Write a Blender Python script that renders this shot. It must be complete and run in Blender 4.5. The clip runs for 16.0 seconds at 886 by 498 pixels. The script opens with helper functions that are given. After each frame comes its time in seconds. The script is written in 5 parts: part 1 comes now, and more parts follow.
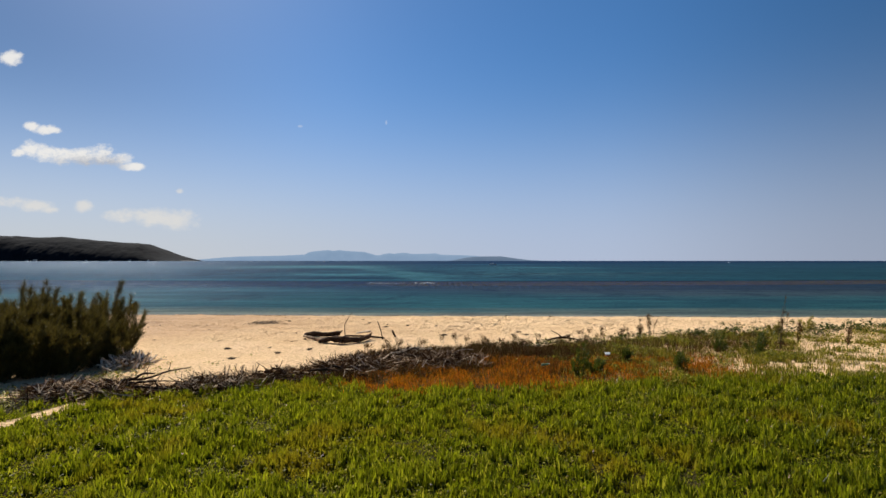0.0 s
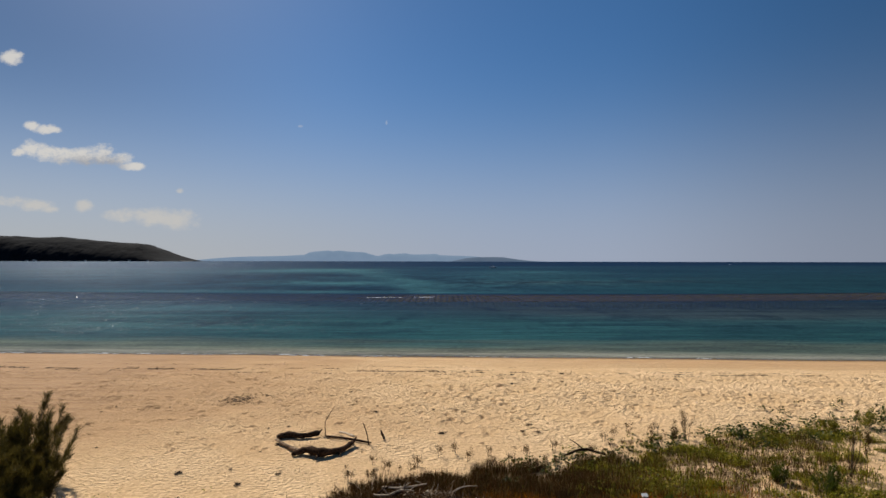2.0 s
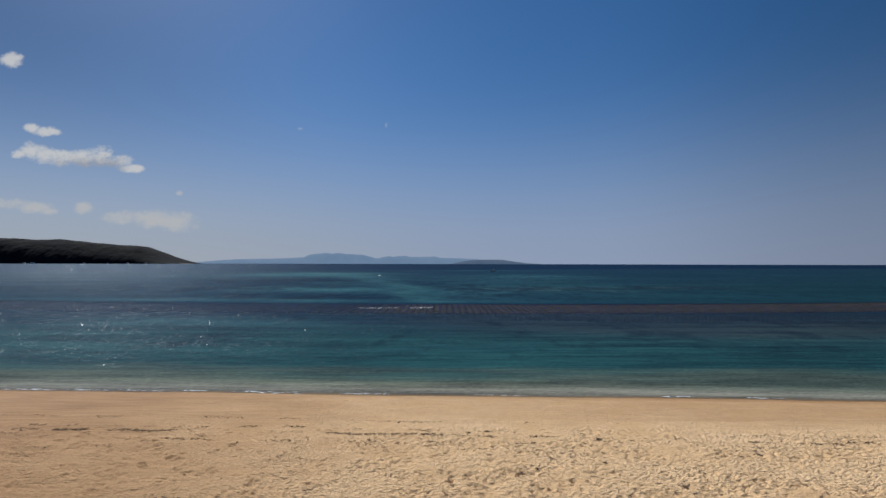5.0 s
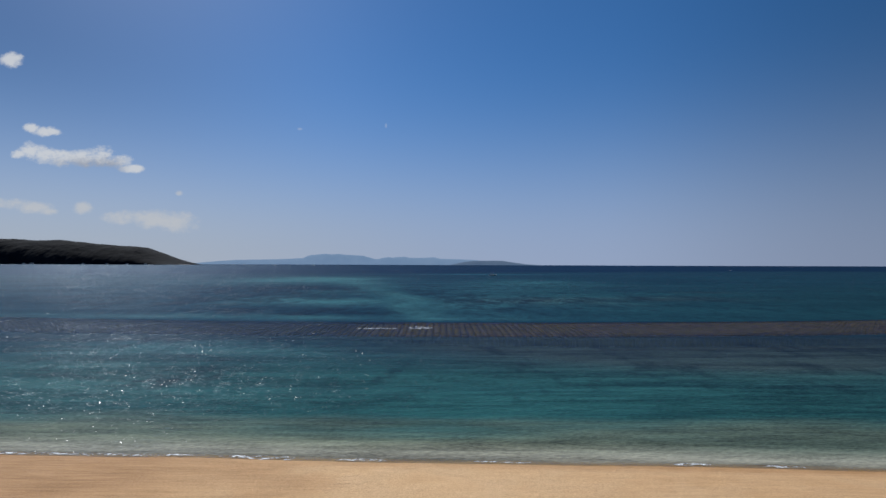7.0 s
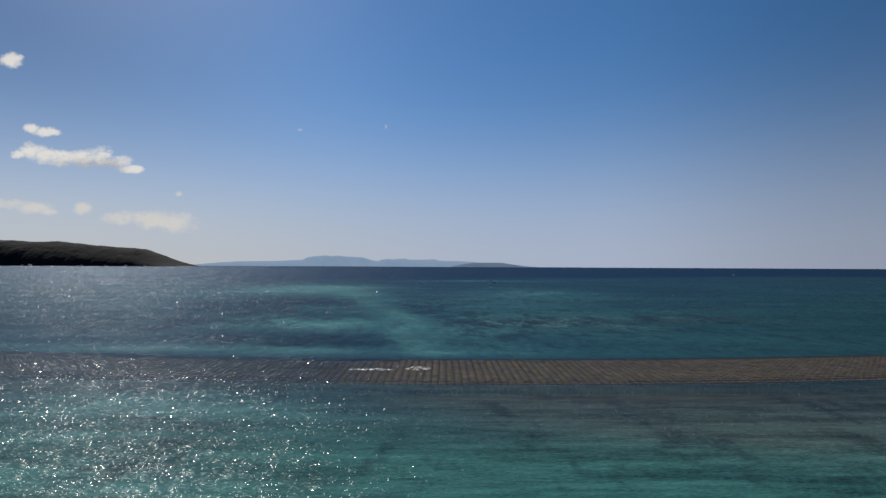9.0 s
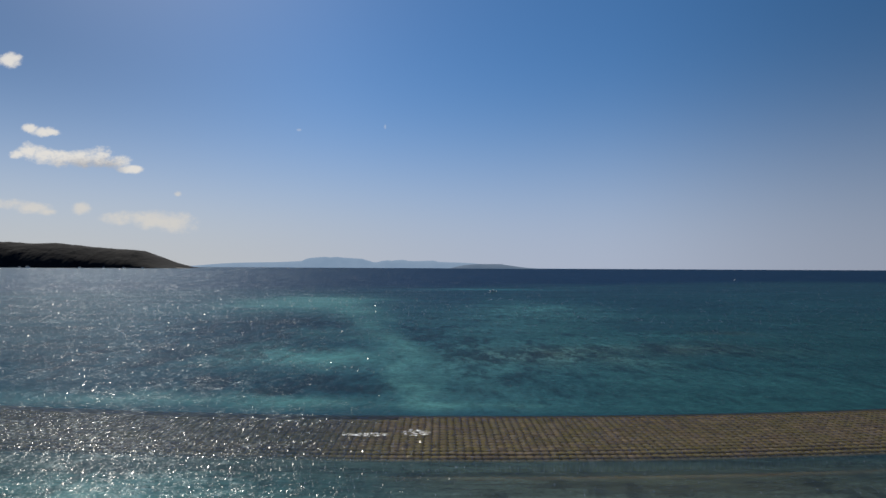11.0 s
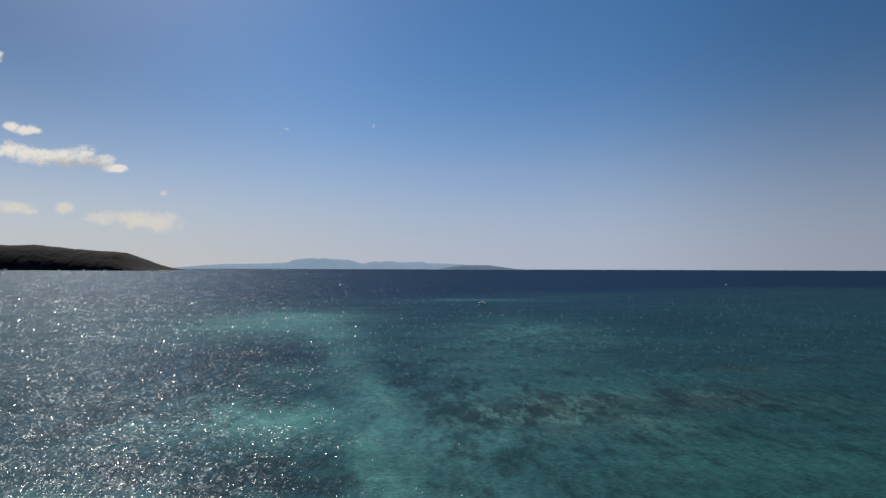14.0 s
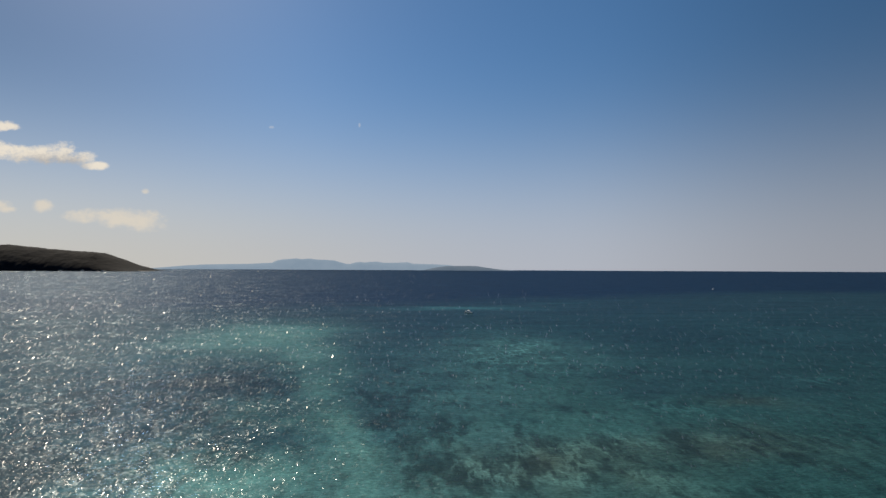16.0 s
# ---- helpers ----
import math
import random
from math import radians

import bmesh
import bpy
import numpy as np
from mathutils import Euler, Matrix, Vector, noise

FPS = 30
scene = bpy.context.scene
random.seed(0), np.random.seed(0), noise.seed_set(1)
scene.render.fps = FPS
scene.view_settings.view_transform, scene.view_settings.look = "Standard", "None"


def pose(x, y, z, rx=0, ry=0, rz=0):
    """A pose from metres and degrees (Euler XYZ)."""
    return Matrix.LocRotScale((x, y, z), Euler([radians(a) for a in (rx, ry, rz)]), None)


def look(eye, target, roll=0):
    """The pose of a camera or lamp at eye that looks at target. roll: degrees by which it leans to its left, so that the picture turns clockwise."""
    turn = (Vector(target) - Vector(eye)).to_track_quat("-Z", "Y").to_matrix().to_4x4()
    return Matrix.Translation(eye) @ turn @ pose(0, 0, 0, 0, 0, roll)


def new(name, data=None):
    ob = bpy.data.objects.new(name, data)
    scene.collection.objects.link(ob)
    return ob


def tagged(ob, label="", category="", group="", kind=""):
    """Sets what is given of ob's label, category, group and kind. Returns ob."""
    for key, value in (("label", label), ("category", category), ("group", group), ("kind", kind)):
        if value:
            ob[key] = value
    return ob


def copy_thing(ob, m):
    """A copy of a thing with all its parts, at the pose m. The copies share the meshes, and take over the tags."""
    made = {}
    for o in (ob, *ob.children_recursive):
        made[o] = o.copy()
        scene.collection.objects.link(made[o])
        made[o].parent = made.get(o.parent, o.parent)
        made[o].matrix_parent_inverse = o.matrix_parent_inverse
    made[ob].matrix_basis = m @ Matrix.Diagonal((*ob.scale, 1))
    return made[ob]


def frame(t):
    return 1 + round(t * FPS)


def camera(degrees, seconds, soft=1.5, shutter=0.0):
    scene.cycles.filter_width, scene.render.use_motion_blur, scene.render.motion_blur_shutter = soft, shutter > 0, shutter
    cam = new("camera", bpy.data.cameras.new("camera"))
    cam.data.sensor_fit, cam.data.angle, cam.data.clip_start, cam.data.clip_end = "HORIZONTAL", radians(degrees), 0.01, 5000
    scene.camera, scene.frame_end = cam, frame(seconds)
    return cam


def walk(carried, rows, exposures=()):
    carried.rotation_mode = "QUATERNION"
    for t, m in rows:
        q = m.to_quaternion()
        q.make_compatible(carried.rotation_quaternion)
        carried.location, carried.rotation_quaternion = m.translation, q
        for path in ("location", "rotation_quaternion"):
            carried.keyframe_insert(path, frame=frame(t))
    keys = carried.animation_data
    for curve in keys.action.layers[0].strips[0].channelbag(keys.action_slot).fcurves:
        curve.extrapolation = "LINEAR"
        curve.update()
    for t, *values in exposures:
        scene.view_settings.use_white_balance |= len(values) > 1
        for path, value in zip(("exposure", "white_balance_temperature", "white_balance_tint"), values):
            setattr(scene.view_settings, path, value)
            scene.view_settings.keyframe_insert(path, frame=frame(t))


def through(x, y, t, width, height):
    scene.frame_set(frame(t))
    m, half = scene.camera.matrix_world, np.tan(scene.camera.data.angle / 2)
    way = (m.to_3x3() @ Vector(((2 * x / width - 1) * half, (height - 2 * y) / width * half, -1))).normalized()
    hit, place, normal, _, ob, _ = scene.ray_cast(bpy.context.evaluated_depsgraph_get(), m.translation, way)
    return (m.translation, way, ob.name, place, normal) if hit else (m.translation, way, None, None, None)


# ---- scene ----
cam = camera(80.0, 16.0)
PATH = [
    (0, (0.000, 5.340, 5.970), (0.000, 7.340, 6.0125), 0),
    (0.5, (0.030, 5.535, 6.441), (0.030, 7.535, 6.4835), 0),
    (1, (0.050, 6.170, 7.150), (0.050, 8.170, 7.1927), 0),
    (1.5, (0.050, 7.251, 8.169), (0.050, 9.251, 8.2119), 0.1),
    (2, (0.073, 8.934, 9.344), (0.073, 10.934, 9.3873), 0.1),
    (2.5, (0.094, 10.981, 10.218), (0.095, 12.981, 10.2624), 0),
    (3, (0.127, 13.330, 10.270), (0.128, 15.330, 10.3161), 0.1),
    (4, (0.190, 16.800, 10.220), (0.191, 18.800, 10.2704), 0.1),
    (6.5, (0.150, 18.435, 13.422), (0.153, 20.435, 13.4754), 0.2),
    (7, (0.165, 20.018, 14.980), (0.168, 22.018, 15.0342), 0.2),
    (7.5, (0.180, 21.826, 16.373), (0.183, 23.826, 16.4283), 0.2),
    (8, (0.195, 24.058, 18.339), (0.198, 26.058, 18.3961), 0.2),
    (8.5, (0.210, 26.618, 20.318), (0.214, 28.618, 20.3761), 0.25),
    (9, (0.225, 29.337, 22.230), (0.229, 31.337, 22.2882), 0.3),
    (11.5, (-0.150, 42.085, 35.389), (-0.140, 44.085, 35.4479), 0.3),
    (12, (0.109, 47.667, 37.272), (0.126, 49.667, 37.3308), 0.3),
    (12.5, (0.608, 53.123, 39.209), (0.630, 55.123, 39.2671), 0.3),
    (13, (1.148, 58.149, 41.131), (1.177, 60.149, 41.1892), 0.3),
    (13.5, (1.580, 63.099, 43.233), (1.618, 65.099, 43.2910), 0.25),
    (14, (1.951, 68.127, 45.628), (2.001, 70.126, 45.6857), 0.2),
    (14.5, (2.299, 73.407, 47.892), (2.361, 75.406, 47.9491), 0.2),
    (15, (2.633, 78.769, 50.078), (2.709, 80.768, 50.1347), 0.22),
    (15.5, (3.004, 84.114, 52.428), (3.094, 86.112, 52.4847), 0.26),
    (16, (3.417, 89.241, 54.888), (3.520, 91.238, 54.9446), 0.3),
]
walk(cam, [(t, look(eye, target, roll)) for t, eye, target, roll in PATH],
     exposures=[(0.0, 0.48, 6380, 10), (1.0, 0.42, 6880, 10), (1.5, 0.25, 6850, 10), (2.0, 0.06, 6500, 10), (3.0, -0.12, 6350, 10), (4.0, -0.22, 6150, 10), (6.3, -0.05, 5750, 10), (7.0, 0.0, 5750, 10), (8.0, 0.17, 5850, 10), (9.0, 0.27, 6500, 10), (11.5, 0.30, 6550, 10), (14.0, 0.33, 6750, 10), (16.0, 0.35, 7400, 10)])

# ---- light ----
SUN_AZ, SUN_EL = radians(34.5), radians(43.0)      # azimuth towards -x from straight ahead (+y)
SUN_DIR = Vector((-math.sin(SUN_AZ) * math.cos(SUN_EL), math.cos(SUN_AZ) * math.cos(SUN_EL), math.sin(SUN_EL)))

sun_data = bpy.data.lights.new("sun", "SUN")
sun_data.energy, sun_data.angle, sun_data.color = 5.0, radians(0.53), (1.0, 0.93, 0.82)
sun = new("sun", sun_data)
sun.matrix_world = look((0, 0, 60), Vector((0, 0, 60)) - SUN_DIR)


class Nodes:
    """Short hand for a node tree."""

    def __init__(self, tree):
        self.tree = tree
        tree.nodes.clear()

    def add(self, kind, **inputs):
        n = self.tree.nodes.new(kind)
        for key, value in inputs.items():
            self.put(n, key, value)
        return n

    def put(self, n, key, value):
        slot = n.inputs[int(key[1:])] if key[0] == "i" and key[1:].isdigit() else n.inputs[key.replace("_", " ")]
        if hasattr(value, "is_linked"):
            self.tree.links.new(value, slot)
        elif isinstance(value, tuple) and slot.type == "RGBA" and len(value) == 3:
            slot.default_value = (*value, 1)
        else:
            slot.default_value = value

    def math(self, op, a, b=0.0, c=0.0, clamp=False):
        n = self.add("ShaderNodeMath")
        n.operation, n.use_clamp = op, clamp
        for i, v in enumerate((a, b, c)):
            self.put(n, f"i{i}", v)
        return n.outputs[0]

    def smooth(self, v, lo, hi, to_lo=0.0, to_hi=1.0):
        n = self.add("ShaderNodeMapRange", Value=v, From_Min=lo, From_Max=hi, To_Min=to_lo, To_Max=to_hi)
        n.interpolation_type = "SMOOTHSTEP"
        return n.outputs[0]

    def mix(self, f, a, b, blend="MIX"):
        n = self.tree.nodes.new("ShaderNodeMix")
        n.data_type, n.blend_type = "RGBA", blend
        self.put(n, "i0", f), self.put(n, "i6", a), self.put(n, "i7", b)
        return n.outputs[2]

    def noise(self, vec, scale, detail=3.0, rough=0.55):
        n = self.add("ShaderNodeTexNoise", Vector=vec, Scale=scale, Detail=detail, Roughness=rough)
        return n.outputs[0]

    def stretch(self, vec, s, move=(0, 0, 0), turn=0.0):
        n = self.add("ShaderNodeMapping", Vector=vec, Scale=s, Location=move)
        n.inputs["Rotation"].default_value = (0, 0, turn)
        return n.outputs[0]

    def shader_mix(self, f, a, b):
        n = self.tree.nodes.new("ShaderNodeMixShader")
        self.put(n, "i0", f), self.put(n, "i1", a), self.put(n, "i2", b)
        return n.outputs[0]


def make_world():
    world = bpy.data.worlds.new("sky")
    scene.world = world
    world.use_nodes = True
    n = Nodes(world.node_tree)
    way = n.add("ShaderNodeTexCoord").outputs["Generated"]
    xyz = n.add("ShaderNodeSeparateXYZ", Vector=way)
    x, y, z = xyz.outputs
    lifted = n.add("ShaderNodeCombineXYZ", X=x, Y=y, Z=n.math("ADD", n.math("MAXIMUM", z, 0.0), 0.10)).outputs[0]
    sky = n.add("ShaderNodeTexSky")
    sky.sky_type, sky.sun_disc = "NISHITA", False
    n.tree.links.new(lifted, sky.inputs[0])
    sky.sun_elevation, sky.sun_rotation = SUN_EL, -SUN_AZ
    sky.air_density, sky.dust_density, sky.ozone_density, sky.altitude = 1.0, 0.2, 3.0, 0.0
    colour = n.add("ShaderNodeHueSaturation", Hue=0.5, Saturation=1.25, Value=1.42, Color=sky.outputs[0]).outputs[0]
    haze = n.math("POWER", n.smooth(z, -0.02, 0.50, 1.0, 0.0), 2.6)
    colour = n.mix(n.math("MULTIPLY", haze, 0.92), colour, n.mix(n.smooth(x, -0.75, 0.30), (8.4, 8.3, 8.2), (6.4, 7.1, 9.0)))
    # the blue deepens away from straight ahead
    wide = n.math("ADD", n.smooth(x, 0.26, 0.72, 0.0, 0.27), n.math("MULTIPLY", n.smooth(x, -0.68, -0.15, 0.36, 0.0), n.smooth(z, 0.06, 0.34)))
    colour = n.mix(1.0, colour, n.math("SUBTRACT", 1.0, wide), "MULTIPLY")
    # small fair-weather clouds low over the headland: u, v are slopes from straight ahead
    ahead = n.math("MAXIMUM", y, 0.05)
    u, v = n.math("DIVIDE", x, ahead), n.math("DIVIDE", z, ahead)
    flat = n.add("ShaderNodeCombineXYZ", X=u, Y=n.math("MULTIPLY", v, 1.4), Z=0.0).outputs[0]
    coarse = n.noise(flat, 30.0, 5.0, 0.6)
    fine = n.noise(flat, 85.0, 5.0, 0.62)
    ragged = n.math("ADD", n.math("MULTIPLY", n.math("SUBTRACT", coarse, 0.5), 2.4), n.math("MULTIPLY", n.math("SUBTRACT", fine, 0.5), 1.1))

    def cloud(u0, v0, a, b):
        du = n.math("DIVIDE", n.math("SUBTRACT", u, u0), a)
        dv = n.math("DIVIDE", n.math("SUBTRACT", v, v0), b)
        return n.math("SUBTRACT", 1.0, n.math("ADD", n.math("MULTIPLY", du, du), n.math("MULTIPLY", dv, dv)))

    def bank(rows):
        best = None
        for row in rows:
            c = cloud(*row)
            best = c if best is None else n.math("SMOOTH_MAX", best, c, 0.5)
        return n.math("ADD", best, ragged)

    white = bank(((-0.783, 0.211, 0.026, 0.018), (-0.757, 0.204, 0.034, 0.019), (-0.722, 0.198, 0.038, 0.017), (-0.684, 0.197, 0.036, 0.018), (-0.650, 0.200, 0.036, 0.020), (-0.620, 0.192, 0.030, 0.016), (-0.594, 0.178, 0.030, 0.009), (-0.806, 0.204, 0.018, 0.009), (-0.783, 0.254, 0.020, 0.011), (-0.757, 0.248, 0.032, 0.011), (-0.826, 0.385, 0.026, 0.017)))
    pale = bank(((-0.820, 0.110, 0.036, 0.012), (-0.775, 0.103, 0.040, 0.012), (-0.748, 0.095, 0.022, 0.007), (-0.682, 0.102, 0.020, 0.013), (-0.604, 0.085, 0.046, 0.014), (-0.545, 0.082, 0.058, 0.019), (-0.508, 0.076, 0.048, 0.022), (-0.499, 0.132, 0.009, 0.006)))
    wisp = None
    for row in ((-0.108, 0.262, 0.0025, 0.0055), (-0.272, 0.255, 0.006, 0.003)):
        c = cloud(*row)
        wisp = c if wisp is None else n.math("MAXIMUM", wisp, c)
    lit = n.math("ADD", v, n.math("MULTIPLY", n.math("SUBTRACT", fine, 0.5), 0.03))
    under = n.math("MULTIPLY", n.smooth(lit, 0.182, 0.206, 1.0, 0.0), n.math("MULTIPLY", n.smooth(u, -0.80, -0.67), n.smooth(u, -0.63, -0.59, 1.0, 0.0)))
    grey = n.mix(under, (12.4, 12.0, 11.3), (6.9, 7.0, 7.4))
    colour = n.mix(n.math("MULTIPLY", n.smooth(white, -0.1, 1.0), 0.95), colour, grey)
    colour = n.mix(n.math("MULTIPLY", n.smooth(pale, -0.2, 1.2), 0.72), colour, (11.2, 10.6, 9.6))
    colour = n.mix(n.math("MULTIPLY", n.smooth(wisp, 0.0, 0.8), 0.30), colour, (10.0, 10.4, 11.0))
    back = n.add("ShaderNodeBackground", Color=colour, Strength=0.05)
    n.tree.links.new(back.outputs[0], n.add("ShaderNodeOutputWorld").inputs[0])


make_world()


# ---- materials ----
def material(name):
    m = bpy.data.materials.new(name)
    m.use_nodes = True
    n = Nodes(m.node_tree)
    n.out = n.add("ShaderNodeOutputMaterial")
    n.pos = n.add("ShaderNodeNewGeometry").outputs["Position"]
    return m, n


def finish(n, shader):
    n.tree.links.new(shader, n.out.inputs[0])


def principled(n, colour, rough=0.8, bump=None, height=0.02, metal=0.0, spec=0.4):
    p = n.add("ShaderNodeBsdfPrincipled", Base_Color=colour, Roughness=rough, Metallic=metal, Specular_IOR_Level=spec)
    if bump is not None:
        p.inputs["Normal"].default_value = (0, 0, 0)
        b = n.add("ShaderNodeBump", Height=bump, Distance=height, Strength=1.0)
        n.tree.links.new(b.outputs[0], p.inputs["Normal"])
    return p.outputs[0]


def simple(name, dark, light, scale=8.0, rough=0.7, height=0.01, metal=0.0, spec=0.4):
    """A two-tone grained surface with variation at two scales."""
    m, n = material(name)
    a, b = n.noise(n.pos, scale, 5.0), n.noise(n.pos, scale * 0.15, 3.0)
    f = n.math("ADD", n.math("MULTIPLY", a, 0.65), n.math("MULTIPLY", b, 0.35))
    finish(n, principled(n, n.mix(n.smooth(f, 0.35, 0.65), dark, light), rough, a, height, metal, spec))
    return m


def make_ground():
    """Dry pale sand, darker and smoother where the sea wets it, with light falloff painted in towards the left; soil
    between the plants.
    """
    m, n = material("sand")
    attr = n.add("ShaderNodeAttribute")
    attr.attribute_name = "zone"
    sep = n.add("ShaderNodeSeparateColor", Color=attr.outputs["Color"])
    wet, soil, rust = sep.outputs
    big = n.noise(n.pos, 0.35, 4.0)
    grain = n.noise(n.pos, 9.0, 6.0, 0.7)
    trod = n.smooth(n.noise(n.stretch(n.pos, (1.0, 1.6, 1)), 6.0, 3.0, 0.5), 0.28, 0.72)
    streak = n.noise(n.stretch(n.pos, (0.13, 1.6, 1), turn=0.05), 1.7, 8.0, 0.78)
    dry = n.mix(n.smooth(n.math("ADD", n.math("MULTIPLY", big, 0.4), n.math("MULTIPLY", grain, 0.6)), 0.38, 0.62), (0.57, 0.378, 0.200), (0.82, 0.575, 0.332))
    damp_and_dim = n.mix(n.smooth(n.math("ADD", n.math("MULTIPLY", streak, 0.6), n.math("MULTIPLY", grain, 0.4)), 0.34, 0.66), (0.24, 0.130, 0.054), (0.47, 0.276, 0.128))
    colour = n.mix(wet, dry, damp_and_dim)
    # planted soil, kept near-black to paint the shade in gaps between blades
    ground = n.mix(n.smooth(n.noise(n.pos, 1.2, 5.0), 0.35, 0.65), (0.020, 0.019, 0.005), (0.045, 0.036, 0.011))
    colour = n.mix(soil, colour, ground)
    colour = n.mix(rust, colour, (0.17, 0.065, 0.010))
    rough = n.math("SUBTRACT", 0.95, n.math("MULTIPLY", wet, 0.35))
    finish(n, principled(n, colour, rough, n.math("ADD", n.math("MULTIPLY", grain, 0.45), n.math("MULTIPLY", n.math("MULTIPLY", trod, n.smooth(big, 0.35, 0.62, 0.35, 1.0)), n.math("SUBTRACT", 1.0, n.math("MULTIPLY", wet, 0.6)))), 0.085, spec=0.04))
    return m


def make_water():
    m, n = material("sea_water")
    tint = n.add("ShaderNodeAttribute")
    tint.attribute_name = "tint"
    extra = n.add("ShaderNodeAttribute")
    extra.attribute_name = "clarity"
    clear, cover, veined = n.add("ShaderNodeSeparateColor", Color=extra.outputs["Color"]).outputs
    flat = n.stretch(n.pos, (1, 1, 0))
    sx, sy, _ = n.add("ShaderNodeSeparateXYZ", Vector=n.pos).outputs
    # ragged patches of weed and coral on the bottom
    weed = n.noise(n.stretch(flat, (1.0, 0.6, 1), turn=0.35), 0.085, 8.0, 0.64)
    ribs = n.noise(n.stretch(flat, (1.0, 0.32, 1), turn=0.5), 0.32, 6.0, 0.7)
    patch = n.math("ADD", n.math("MULTIPLY", weed, 0.62), n.math("MULTIPLY", ribs, 0.38))
    coral = n.smooth(n.math("ADD", patch, n.math("MULTIPLY", n.math("SUBTRACT", cover, 0.5), 0.30)), 0.43, 0.57)
    amount = n.smooth(cover, 0.02, 0.35)
    shade = n.math("SUBTRACT", 1.20, n.math("MULTIPLY", n.math("MULTIPLY", coral, amount), 0.64))
    rubble = n.noise(n.stretch(flat, (1.0, 0.6, 1), turn=0.2), 0.30, 7.0, 0.72)
    shade = n.math("MULTIPLY", shade, n.math("ADD", 1.0, n.math("MULTIPLY", n.smooth(rubble, 0.30, 0.70, -0.27, 0.27), n.smooth(sy, 150.0, 165.0))))
    # pale sand showing between the coral in wandering veins
    wander = n.noise(n.stretch(flat, (1.0, 0.4, 1), turn=-0.3), 0.13, 5.0, 0.62)
    vein = n.smooth(n.math("ABSOLUTE", n.math("SUBTRACT", wander, 0.5)), 0.0, 0.055, 1.0, 0.0)
    vein = n.math("MULTIPLY", vein, n.smooth(n.noise(flat, 0.05, 3.0), 0.44, 0.60))
    shade = n.math("ADD", shade, n.math("MULTIPLY", n.math("MULTIPLY", vein, veined), 1.5))
    # light and dark of gusts and ripples, multiplied into the water colour
    gust_shade = n.smooth(n.noise(n.stretch(flat, (0.25, 1.0, 1)), 0.03, 4.0), 0.3, 0.7, 0.80, 1.16)
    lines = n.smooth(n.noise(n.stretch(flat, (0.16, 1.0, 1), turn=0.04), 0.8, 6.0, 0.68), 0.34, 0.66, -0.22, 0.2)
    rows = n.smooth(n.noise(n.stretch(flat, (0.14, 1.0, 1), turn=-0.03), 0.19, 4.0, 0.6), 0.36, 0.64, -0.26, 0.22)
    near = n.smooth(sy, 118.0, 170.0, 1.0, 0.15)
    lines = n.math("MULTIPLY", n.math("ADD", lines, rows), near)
    # light and shade of wavelets as colour, longer with fetch away from sheltered shore
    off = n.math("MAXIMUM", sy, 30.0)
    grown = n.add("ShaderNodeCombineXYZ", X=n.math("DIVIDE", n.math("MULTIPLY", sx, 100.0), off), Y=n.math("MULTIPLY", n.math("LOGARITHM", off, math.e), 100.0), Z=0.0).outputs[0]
    wavelet_shade = n.smooth(n.noise(n.stretch(grown, (0.6, 1.4, 1), turn=0.06), 1.9, 5.0, 0.74), 0.30, 0.70, -0.31, 0.31)
    lines = n.math("ADD", 1.0, n.math("ADD", lines, wavelet_shade))
    colour = n.mix(1.0, tint.outputs["Color"], n.math("MULTIPLY", n.math("MULTIPLY", shade, lines), gust_shade), "MULTIPLY")
    colour = n.mix(n.math("MULTIPLY", n.math("MULTIPLY", coral, amount), 0.25), colour, (0.014, 0.031, 0.033))
    # a low swell, and wind ripples whose facets each throw the light their own way
    ripple = n.noise(n.stretch(flat, (0.8, 1.35, 1), turn=-0.3), 0.9, 3.0, 0.6)
    swell = n.noise(n.stretch(flat, (0.12, 0.6, 1), turn=0.06), 0.7, 3.0)
    h = n.math("ADD", n.math("MULTIPLY", ripple, 0.4), n.math("MULTIPLY", swell, 0.6))
    bump = n.add("ShaderNodeBump", Height=h, Distance=0.5, Strength=1.0).outputs[0]

    breeze = n.smooth(n.noise(n.stretch(flat, (0.5, 1.0, 1)), 0.045, 3.0), 0.3, 0.7, 0.72, 1.2)
    breeze = n.math("MULTIPLY", breeze, n.math("MULTIPLY", n.smooth(sy, 62.0, 84.0, 0.45, 1.08), n.smooth(n.math("LOGARITHM", off, 10.0), 2.3, 3.0, 1.0, 1.3)))

    def facets(scale, size, turn, where=grown):
        """Wavelet facets: the slope of each, and a dot at its middle."""
        cell = n.add("ShaderNodeTexVoronoi", Vector=n.stretch(where, (scale[0], scale[1], 1), turn=turn), Scale=1.0)
        cell.voronoi_dimensions = "2D"
        r, g, b = n.add("ShaderNodeSeparateColor", Color=cell.outputs["Color"]).outputs
        rare = n.smooth(n.math("FRACT", n.math("MULTIPLY", b, 37.0)), 0.86, 0.95)
        size = n.math("MULTIPLY", n.math("MULTIPLY", size, breeze), n.math("ADD", n.math("ADD", 0.35, b), n.math("MULTIPLY", rare, 0.38)))
        dot = n.smooth(cell.outputs["Distance"], 0.24, 0.44, 1.0, 0.0)
        return n.math("MULTIPLY", n.math("SUBTRACT", r, 0.5), n.math("MULTIPLY", size, 0.75)), n.math("MULTIPLY", n.math("SUBTRACT", g, 0.5), size), dot, rare

    def tilted(gx, gy):
        slope = n.add("ShaderNodeCombineXYZ", X=gx, Y=gy, Z=1.0).outputs[0]
        unit = n.add("ShaderNodeVectorMath", i0=slope)
        unit.operation = "NORMALIZE"
        return unit.outputs[0]

